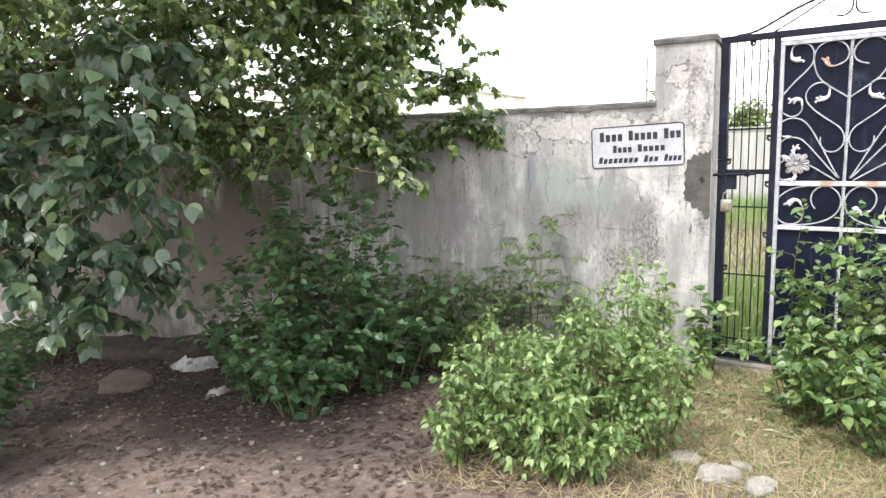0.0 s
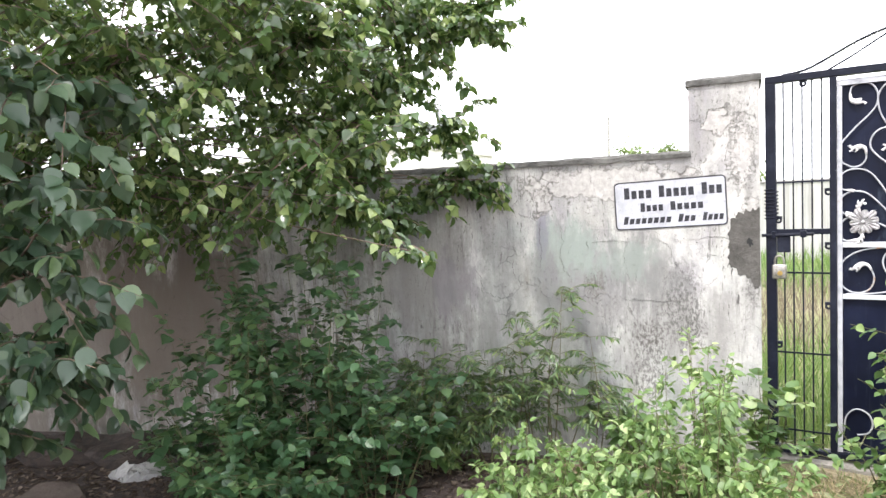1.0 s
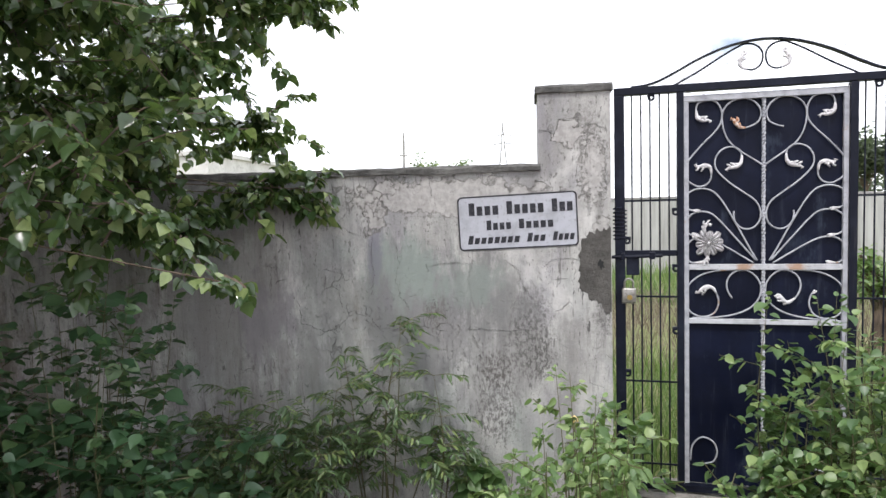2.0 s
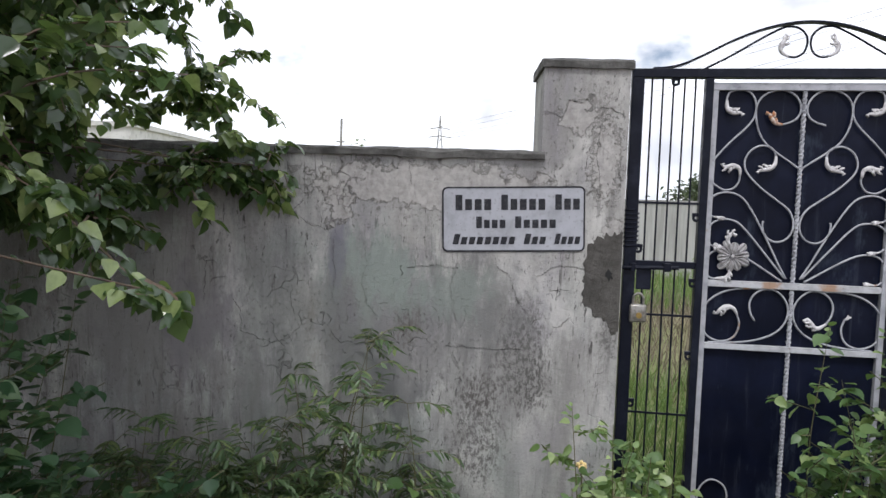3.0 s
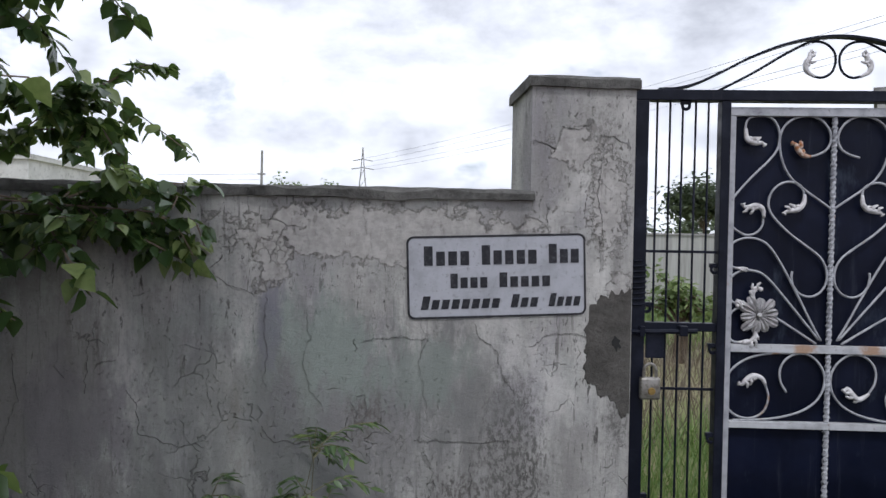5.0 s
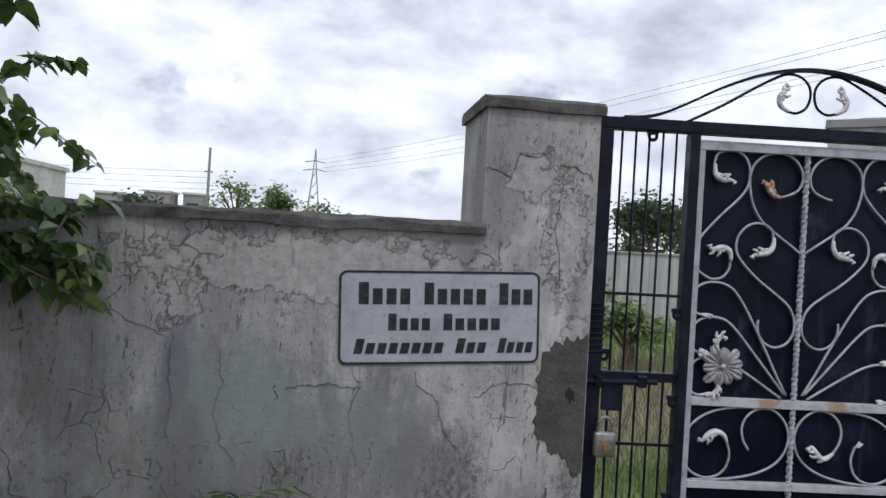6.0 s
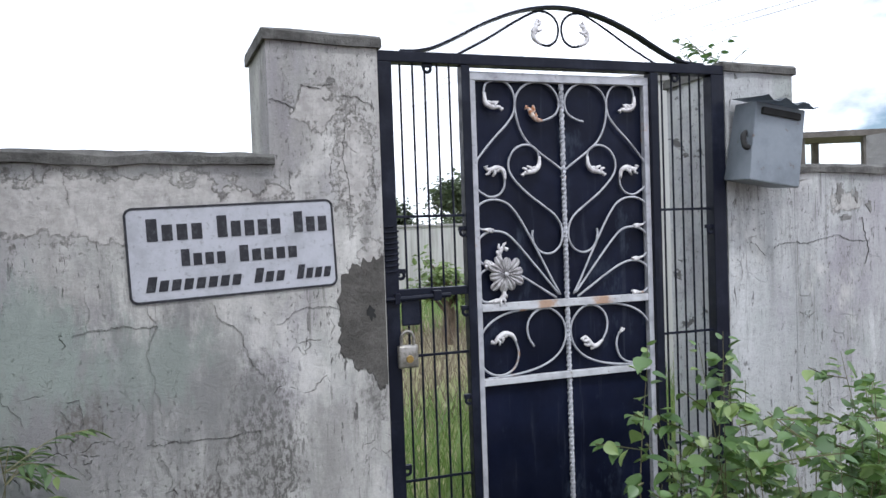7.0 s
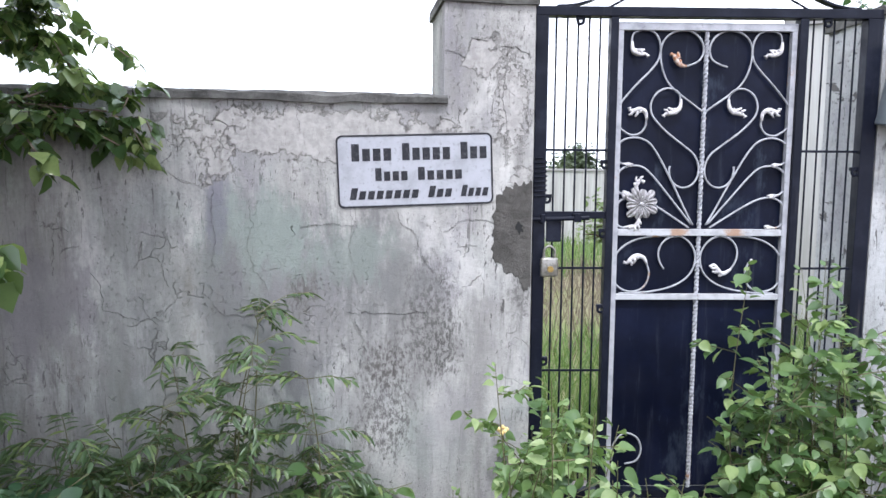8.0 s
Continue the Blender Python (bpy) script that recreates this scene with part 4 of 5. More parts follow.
    scroll([(-.145, 1.104), (-.165, 1.139), (-.170, 1.181), (-.154, 1.218), (-.122, 1.241), (-.08, 1.245), (-.042, 1.222), (-.016, 1.183), (-.011, 1.135), (-.028, 1.088), (-.066, 1.05), (-.127, 1.022), (-.21, 1.005), (-.30, 0.999), (-.335, 0.998)],
           None if s > 0 else [(-.145, 1.106), (-.12, 1.088), (-.10, 1.088), (-.083, 1.107), (-.068, 1.124), (-.054, 1.112)], -1, s)
# the cast flower, on one side only
flower = bmesh.new()
for i in range(10):
    a, prev = radians(36 * i + 9), None
    out, side = Vector((math.cos(a), 0, math.sin(a))), Vector((-math.sin(a), 0, math.cos(a)))
    big = 1.0 + 0.12 * math.sin(i * 2.3)
    for r, w, y in ((0.008, 0.005, -0.004), (0.028, 0.011, -0.012), (0.048, 0.0165, -0.013), (0.062, 0.015, -0.008), (0.070, 0.007, -0.003)):
        mid = out * r * big + Vector((0, y, 0))
        row = [flower.verts.new(mid - side * w + Vector((0, 0.007, 0))), flower.verts.new(mid - side * w * 0.5), flower.verts.new(mid + Vector((0, 0.006, 0))),
               flower.verts.new(mid + side * w * 0.5), flower.verts.new(mid + side * w + Vector((0, 0.007, 0)))]
        if prev:
            for q in range(4):
                flower.faces.new((prev[q], prev[q + 1], row[q + 1], row[q]))
        prev = row
bmesh.ops.solidify(flower, geom=flower.faces[:], thickness=0.003)
r = bmesh.ops.create_uvsphere(flower, u_segments=10, v_segments=6, radius=0.009)
bmesh.ops.transform(flower, matrix=Matrix.Translation((0, -0.010, 0)), verts=r["verts"])
fl = part("flower", flower, M_CAST, gate, "white cast iron flower", False, pose(PC - 0.257, LEAF - 0.024, 1.384))
for pts, lob in (([(-.012, .05), (-.022, .075), (-.006, .098), (.012, .09)], 1), ([(-.012, -.05), (-.006, -.075), (-.022, -.095), (-.05, -.102)], 1), ([(-.045, .03), (-.06, .035), (-.078, .03)], -1)):
    part("petal_leaf", cast_leaf(pts, 0.004, lob, 0.9), M_CAST, fl, "", True)


# arch over the rail: a flat bar on edge, with stays that curl into scrolls under it
def flat_bar(points, y0, y1, thick):
    bm, prev = bmesh.new(), None
    for i, p in enumerate(points):
        d = (points[min(i + 1, len(points) - 1)] - points[max(i - 1, 0)]).normalized()
        up = Vector((-d.z, 0, d.x)) * thick / 2
        row = [bm.verts.new(q) for q in (Vector((p.x, y0, p.z)) - up, Vector((p.x, y0, p.z)) + up, Vector((p.x, y1, p.z)) + up, Vector((p.x, y1, p.z)) - up)]
        if prev:
            for q in range(4):
                bm.faces.new((prev[q], prev[(q + 1) % 4], row[(q + 1) % 4], row[q]))
        else:
            bm.faces.new(row)
        prev = row
    bm.faces.new(prev[::-1])
    bmesh.ops.recalc_face_normals(bm, faces=bm.faces)
    return bm


rise = [(0.0, 2.383), (0.10, 2.374), (0.20, 2.349), (0.31, 2.305), (0.41, 2.253), (0.50, 2.211), (0.57, 2.194), (0.63, 2.191)]
arch = spline([(PC - x, 0, z) for x, z in rise[:0:-1]] + [(PC + x, 0, z) for x, z in rise], 4)
part("arch", flat_bar(arch, -0.012, 0.022, 0.008), M_BLACK, gate, "black arched flat bar")
for s in (-1, 1):
    curl = spline([(PC + s * x, 0.005, z) for x, z in ((.42, 2.186), (.30, 2.250), (.195, 2.314), (.125, 2.352), (.085, 2.366), (.042, 2.358), (.013, 2.330), (.007, 2.293), (.02, 2.256), (.052, 2.238), (.086, 2.243))], 5)
    c = part("arch_scroll", tube(bmesh.new(), curl, 0.0048, 6), M_BLACK, gate, "", True)
    part("cast_leaf", cast_leaf([(PC + s * x, z) for x, z in ((.08, 2.24), (.108, 2.258), (.113, 2.285), (.10, 2.305), (.10, 2.322), (.09, 2.33))], 0.0, s, 1.0), M_CAST, c, "grey cast leaf", True)
# lugs, bolt and hasp
for x, z in ((0.185, TOP - 0.055), (1.215, TOP - 0.055), (PL - 0.04, 1.545), (PL - 0.04, 1.255), (PL - 0.04, 0.93), (0.062, 1.40), (0.06, 0.70), (W - 0.07, 1.52), (W - 0.07, 0.93)):
    bm = bmesh.new()
    line = [(x + 0.013 * math.cos(a), -0.004, z + 0.013 * math.sin(a)) for a in [i * math.pi / 6 for i in range(13)]]
    tube(bm, line, 0.006, 6)
    add_box(bm, x - 0.018, x + 0.018, -0.008, 0.01, z + 0.006, z + 0.022, 0.002)
    part("lug", bm, M_BLACK, gate)
bm = tube(bmesh.new(), [(-0.02, -0.032, 1.318), (0.10, -0.032, 1.320), (0.235, -0.032, 1.324)], 0.009, 8)
add_box(bm, 0.17, 0.20, -0.045, -0.01, 1.306, 1.342, 0.003)
add_box(bm, 0.03, 0.05, -0.045, -0.01, 1.302, 1.338, 0.003)
part("bolt", bm, M_BLACK, gate, "black sliding bolt")
part("hasp", box(0.056, 0.122, -0.026, -0.014, 1.222, 1.312, bevel=0.006), M_BLACK, gate, "black hasp plate")

wrap = [(0.026 + 0.034 * math.cos(i * 0.7), 0.005 + 0.032 * math.sin(i * 0.7), 1.40 + 0.0022 * i) for i in range(80)]
part("wire_wrap", tube(bmesh.new(), wrap, 0.004, 5), M_BLACK, gate, "dark wire wound round the post", True)

lock = thing("padlock", "worn steel padlock hanging from the gate hasp", "padlock", GATE @ pose(0.068, -0.045, 1.118))
part("body", box(-0.036, 0.036, -0.014, 0.014, -0.04, 0.04, bevel=0.009), M_LOCK, lock, "", True)
part("shackle", tube(bmesh.new(), [(0.022 * math.cos(a), 0, 0.062 + 0.026 * math.sin(a)) for a in [math.pi * j / 12 for j in range(13)]], 0.0055, 8), M_LOCK, lock, "", True)
part("shackle_leg", tube(bmesh.new(), [(0.022, 0, 0.03), (0.022, 0, 0.063)], 0.0055, 8), M_LOCK, lock)
part("shackle_leg", tube(bmesh.new(), [(-0.022, 0, 0.03), (-0.022, 0, 0.063)], 0.0055, 8), M_LOCK, lock)
bm = bmesh.new()
bmesh.ops.create_cone(bm, cap_ends=True, segments=16, radius1=0.014, radius2=0.012, depth=0.005)
part("key_plate", bm, M_BRASS, lock, "brass key plate", False, pose(0.004, -0.016, -0.008, 90))

# ---- letterbox on the right pillar ----
letterbox = thing("letterbox", "dented grey sheet metal letterbox with torn lid", "letterbox", RIGHT @ pose(0.082, -0.098, 1.695, 4, 9, -6))
bm = box(-0.118, 0.112, -0.08, 0.08, 0.0, 0.31, bevel=0.006)
for v in bm.verts:
    if v.co.y < 0 and v.co.z > 0.2:
        v.co.y += 0.035
    v.co.x += 0.006 * noise.noise(v.co * 9)
part("body", bm, M_BOX, letterbox)
part("slot", box(-0.09, 0.085, -0.082, -0.05, 0.245, 0.272, bevel=0.003), M_DARK, letterbox, "dark letter slot", m=pose(0, -0.006, 0.012, -6, 0, 0))
bm = bmesh.new()
rows = []
for j in range(5):
    rows.append([bm.verts.new((-0.135 + 0.265 * i / 10, -0.10 + 0.19 * j / 4, 0.318 + 0.012 * math.sin(i * 1.9) * (1 - j / 4) + 0.012 * j / 4 + 0.01 * noise.noise((i, j, 3)))) for i in range(11)])
for j in range(4):
    for i in range(10):
        bm.faces.new((rows[j][i], rows[j][i + 1], rows[j + 1][i + 1], rows[j + 1][i]))
bmesh.ops.solidify(bm, geom=bm.faces[:], thickness=0.004)
part("lid", bm, M_BOX, letterbox, "bent torn sheet lid")
bm = bmesh.new()
tube(bm, spline([(-0.115, -0.01, 0.19), (-0.138, -0.03, 0.17), (-0.135, -0.045, 0.13), (-0.116, -0.045, 0.13)], 4), 0.011, 6)
part("catch", bm, M_DARK, letterbox, "dark rusted catch")


# ---- plants ----
rng = random.Random(7)


def jitter(a):
    return Vector((rng.uniform(-a, a), rng.uniform(-a, a), rng.uniform(-a, a)))


def leaves_along(line, count, start, size, droop=0.35, spread=0.8, wide=0.95):
    """Leaf spots set alternately along a twig."""
    out = []
    for i in range(count):
        t = start + (1 - start) * (i + rng.random() * 0.6) / count
        q = min(t * (len(line) - 1), len(line) - 1.001)
        j = int(q)
        p = line[j].lerp(line[j + 1], q - j)
        way = (line[j + 1] - line[j]).normalized()
        a = rng.uniform(0, 2 * math.pi)
        side = Vector((math.cos(a), math.sin(a), rng.uniform(-0.25, 0.35)))
        d = way * rng.uniform(0.1, 0.7) + side * spread + Vector((0, 0, -droop * rng.uniform(0.4, 1.8)))
        up = Vector((0, 0, 1)) + jitter(0.55) - side * 0.3
        s = size * rng.uniform(0.6, 1.3)
        out.append((p + side * 0.015, d, up, s, s * wide * rng.uniform(0.85, 1.1)))
    return out


# the tree: trunk, limbs towards each clump, twigs, leaves
# boughs of the crown: centre, reach, twigs
HANGING = [
    (-2.55, -2.25, 2.05, 0.5, 15), (-2.65, -2.35, 1.45, 0.45, 26), (-2.75, -2.3, 1.0, 0.4, 24), (-3.2, -2.2, 1.75, 0.55, 15), (-4.9, -2.4, 2.1, 0.7, 16), (-3.7, -2.45, 1.5, 0.5, 26),
    (-3.3, -2.5, 1.05, 0.45, 24), (-3.0, -2.35, 0.75, 0.3, 12), (-4.4, -2.2, 1.25, 0.6, 26), (-3.9, -2.9, 0.75, 0.4, 12), (-3.6, -3.0, 1.3, 0.4, 11),
]
HIGH = [
    (-1.95, -0.55, 2.68, 0.42, 16), (-2.75, -1.2, 2.95, 0.65, 18), (-2.2, -0.4, 3.05, 0.6, 16), (-3.3, -0.3, 3.0, 0.7, 32), (-2.35, -2.05, 2.65, 0.55, 15), (-4.6, -1.8, 2.7, 0.8, 32),
    # the bough at y -3.7 is added, partly out of view, to shade the ground
    (-1.75, -0.9, 3.15, 0.55, 12), (-2.6, -1.7, 3.4, 0.7, 32), (-2.1, 0.1, 3.4, 0.6, 12), (-1.75, 0.2, 2.8, 0.32, 13), (-2.15, 0.3, 2.98, 0.36, 14), (-2.6, -3.7, 3.7, 0.8, 40),
    (-1.9, -3.2, 3.9, 0.6, 24), (-3.1, -1.9, 3.2, 0.7, 32), (-3.0, -0.5, 2.7, 0.65, 16), (-3.8, -0.9, 2.7, 0.7, 32), (-2.3, -2.55, 3.1, 0.6, 13), (-2.8, 0.5, 2.8, 0.5, 14),
]
HIGH_MORE = [
    (-3.2, -2.4, 3.8, 0.8, 44),
]
WALLSIDE = [
    (-1.97, 0.3, 2.1, 0.35, 18), (-2.65, 0.1, 2.5, 0.5, 16), (-1.52, -0.25, 2.62, 0.22, 6), (-1.8, -0.14, 1.72, 0.34, 14), (-1.75, -0.3, 2.55, 0.26, 7), (-2.45, -0.55, 1.95, 0.6, 18),
    (-2.06, -0.5, 1.52, 0.3, 13), (-3.5, -0.6, 1.75, 0.65, 18), (-4.3, -0.7, 2.3, 0.8, 32), (-4.2, -0.3, 1.7, 0.6, 12), (-3.1, 0.4, 2.4, 0.6, 12), (-2.9, -0.1, 2.15, 0.5, 14),
    (-3.5, 0.1, 2.2, 0.6, 14), (-2.6, -0.35, 2.2, 0.5, 14), (-4.3, 0.2, 2.6, 0.7, 14), (-2.5, -0.2, 1.75, 0.38, 11), (-4.9, -0.6, 1.6, 0.6, 14),
]
MIDDLE = [
    (-1.88, -1.35, 1.62, 0.3, 12), (-2.1, -1.3, 1.85, 0.55, 18), (-2.15, -1.35, 2.45, 0.6, 18), (-2.95, -0.9, 2.35, 0.65, 20), (-2.9, -1.6, 1.85, 0.6, 18), (-3.4, -1.4, 2.35, 0.7, 20),
    (-3.2, -2.1, 2.6, 0.6, 15), (-4.1, -1.6, 2.0, 0.7, 16), (-1.42, -1.42, 1.37, 0.12, 3), (-3.9, -2.3, 2.3, 0.6, 16), (-2.5, -1.9, 2.3, 0.5, 15), (-2.5, -0.95, 2.6, 0.55, 16),
    (-3.3, -1.3, 1.75, 0.5, 15), (-4.2, -1.2, 1.7, 0.5, 13), (-2.9, -2.9, 2.4, 0.5, 22), (-3.0, -0.8, 1.75, 0.5, 14),
]
crown_rng = random.Random(17)
SHADE_CANOPY = []                                  # the roof of the crown and its far side, added mostly out of view for shade
for gx in range(7):
    for gy in range(5):
        SHADE_CANOPY.append((-4.2 - 0.72 * gx + crown_rng.uniform(-0.25, 0.25), -0.3 - 0.75 * gy + crown_rng.uniform(-0.25, 0.25), crown_rng.uniform(3.2, 3.9), 0.85, 36))
for gx in range(4):
    for gy in range(2):
        SHADE_CANOPY.append((-5.5 - 0.8 * gx, -0.8 - 1.1 * gy + crown_rng.uniform(-0.2, 0.2), crown_rng.uniform(1.4, 2.6), 0.85, 30))
OVERHANG = [                                 # boughs that lie over the coping
    (-2.2, -1.0, 2.6, 0.4, 22), (-2.0, -0.6, 2.3, 0.35, 20), (-2.15, -0.7, 2.0, 0.35, 16),
    (-1.55, -0.1, 1.71, 0.14, 5), (-1.82, -0.1, 1.69, 0.18, 8),
]
CLUMPS = HANGING + HIGH + HIGH_MORE + WALLSIDE + MIDDLE + SHADE_CANOPY + OVERHANG
tree = thing("tree", "leafy tree with heart-shaped leaves leaning over the wall", "tree", pose(-6.4, -1.6, ground_z(-6.4, -1.6) - 0.05))
TREE_AT = tree.matrix_basis.translation
fork = Vector((-6.1, -1.5, 1.7))
trunk_line = spline([TREE_AT, TREE_AT + Vector((0.05, 0.02, 0.6)), fork], 5)
bm = tube(bmesh.new(), [p - TREE_AT for p in trunk_line], [0.15 - 0.05 * i / len(trunk_line) for i in range(len(trunk_line))], 10)
part("trunk", bm, M_BARK, tree, "brown bark trunk", True)
limbs, twigs, spots, low_spots = bmesh.new(), bmesh.new(), [], []
for cx, cy, cz, reach, count in CLUMPS:
    low = (cx, cy, cz, reach, count) in HANGING
    c = Vector((cx, cy, cz))
    mid = fork.lerp(c, 0.5) + Vector((0, 0, 0.25)) + jitter(0.12)
    line = spline([fork, fork.lerp(mid, 0.5) + jitter(0.06), mid, c], 5)
    tube(limbs, [p - TREE_AT for p in line], [0.026 - 0.0235 * (i / (len(line) - 1)) ** 0.5 for i in range(len(line))], 6)
    spots += leaves_along(line, 44, 0.35, 0.056, 0.5)
    for k in range(count):
        a, e = rng.uniform(0, 2 * math.pi), rng.uniform(-0.75, 0.6)
        d = Vector((math.cos(a) * math.cos(e), math.sin(a) * math.cos(e) * 0.85, math.sin(e)))
        s = c + jitter(reach * 0.25)
        l = reach * rng.uniform(0.7, 1.25)
        tip = s + d * l + Vector((0, 0, -0.18 * l))
        tw = spline([s, s + d * l * 0.5 + jitter(0.03), tip], 4)
        tube(twigs, [p - TREE_AT for p in tw], [0.005, 0.0045, 0.004, 0.0037, 0.0034, 0.003, 0.0026, 0.0022, 0.0016], 3)
        if low:
            low_spots += leaves_along(tw, 20, 0.08, 0.078, 0.8)
            continue
        spots += leaves_along(tw, 36 if reach > 0.2 else 18, 0.08, 0.057 if reach > 0.2 else 0.046, 0.6)
spots = [(s[0] - TREE_AT, *s[1:]) for s in spots if not (0.0 < s[0].y < 0.22 and s[0].z < 1.82)]
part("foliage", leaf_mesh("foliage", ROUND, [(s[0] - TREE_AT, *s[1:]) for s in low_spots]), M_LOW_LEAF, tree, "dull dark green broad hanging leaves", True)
part("limb", limbs, M_BARK, tree, "brown branching limbs", True)
part("twig", twigs, M_BARK, tree)
crown = part("crown", leaf_mesh("crown", HEART, spots), M_TREE_LEAF, tree, "green glossy heart-shaped leaves", True)


rng.seed(31)


def stems_of(base, spread, height, count, lean=0.5):
    out = []
    for i in range(count):
        a, r = rng.uniform(0, 2 * math.pi), math.sqrt(rng.random())
        foot = Vector((base[0] + 0.35 * spread[0] * r * math.cos(a), base[1] + 0.35 * spread[1] * r * math.sin(a), 0))
        foot.z = ground_z(foot.x, foot.y) - 0.02
        top = Vector((base[0] + spread[0] * r * math.cos(a), base[1] + spread[1] * r * math.sin(a), foot.z + height * rng.uniform(0.42, 1.05) * (1.05 - 0.25 * r * r)))
        top.y = min(top.y, -0.06)
        mid = foot.lerp(top, 0.5) + jitter(0.05) + Vector((0, 0, 0.05))
        mid.y = min(mid.y, -0.05)
        out.append(spline([foot, mid, top], 5))
    return out


def bush(name, label, category, base, spread, height, stems, per_stem, size, material, template=ROUND, side_twigs=3, group="", wide=0.95, start=0.15, droop=0.4, reach=1.0):
    """Upright leafy plant: many stems from one foot, short side twigs, leaves on all of them."""
    at = Vector((base[0], base[1], ground_z(base[0], base[1])))
    ob = thing(name, label, category, Matrix.Translation(at), group)
    bm, sp = bmesh.new(), []
    for line in stems_of(base, spread, height, stems):
        tube(bm, [p - at for p in line], [0.0042 - 0.0036 * i / len(line) for i in range(len(line))], 4)
        sp += leaves_along(line, per_stem, start, size, droop, wide=wide) + leaves_along(line, 7, 0.88, size * 0.6, 0.1, wide=wide)
        for k in range(side_twigs):
            j = rng.randrange(3, len(line) - 1)
            a = rng.uniform(0, 2 * math.pi)
            d = Vector((math.cos(a), math.sin(a), rng.uniform(0.1, 0.7))) * rng.uniform(0.10, 0.26) * reach
            end = line[j] + d
            end.y = min(end.y, -0.05)
            tw = spline([line[j], line[j].lerp(end, 0.5) + jitter(0.015), end], 3)
            tube(bm, [p - at for p in tw], 0.002, 3)
            sp += leaves_along(tw, max(4, per_stem // 2), 0.2, size * 0.85, droop, wide=wide)
    sp = [(s[0] - at, *s[1:]) for s in sp if s[0].y < -0.02]
    part("stem", bm, M_STEM, ob)
    part("foliage", leaf_mesh("foliage", template, sp), material, ob, "", True)
    return ob


for b, spread, h, n in (((-2.35, -0.95), (0.55, 0.45), 1.82, 30), ((-2.75, -1.25), (0.5, 0.45), 1.4, 24), ((-2.0, -0.85), (0.45, 0.4), 0.95, 18), ((-2.3, -1.4), (0.5, 0.35), 0.85, 16), ((-3.75, -2.75), (0.45, 0.4), 0.8, 18), ((-4.6, -2.3), (0.6, 0.5), 0.9, 18), ((-6.0, -0.9), (0.8, 0.5), 1.0, 18)):
    bush("shrub", "dark green broad-leaved shrub growing by the wall", "shrub", b, spread, h, int(n * 1.3), 12, 0.072, M_SHRUB_LEAF, side_twigs=4, group="shrubs under the tree", start=0.08)
for b, spread, h, n in (((-0.30, -1.28), (0.22, 0.26), 1.10, 10), ((-0.42, -1.45), (0.42, 0.36), 0.86, 16), ((-0.72, -1.66), (0.40, 0.34), 0.74, 16), ((-0.10, -1.42), (0.26, 0.26), 0.88, 12), ((-1.0, -1.72), (0.30, 0.28), 0.62, 10), ((-0.45, -1.82), (0.42, 0.16), 0.5, 12), ((-0.85, -1.25), (0.35, 0.35), 0.6, 9), ((-0.25, -0.75), (0.22, 0.2), 0.95, 6)):
    bush("weed", "light green leafy weed growing before the wall", "weed", b, spread, h, int(n * 1.5), 24, 0.043, M_WEED_LEAF, side_twigs=4, group="weeds before the gate", wide=0.66, start=0.1, droop=0.8, reach=0.5)
for b, spread, h, n in (((0.56, -0.68), (0.12, 0.12), 1.10, 9), ((0.84, -0.68), (0.30, 0.22), 1.10, 24), ((1.18, -0.76), (0.34, 0.26), 1.15, 24), ((0.60, -0.80), (0.30, 0.2), 0.64, 14), ((1.55, -0.82), (0.42, 0.3), 1.08, 20), ((1.02, -1.08), (0.42, 0.26), 0.70, 16)):
    bush("weed", "tall leafy green weed in front of the gate", "weed", b, spread, h, n, 15, 0.054, M_GATE_LEAF, side_twigs=4, group="weeds before the gate", wide=0.85, droop=0.6, reach=0.8)
for b, spread, h, n in (((-0.70, -0.2), (0.13, 0.08), 0.70, 5), ((0.02, -0.22), (0.14, 0.1), 0.66, 6), ((-1.75, -0.4), (0.3, 0.2), 0.7, 8)):
    bush("creeper", "broad green leaves of a creeper against the wall", "creeper", b, spread, h, n, 10, 0.078, M_GATE_LEAF, side_twigs=2, group="creepers on the wall")


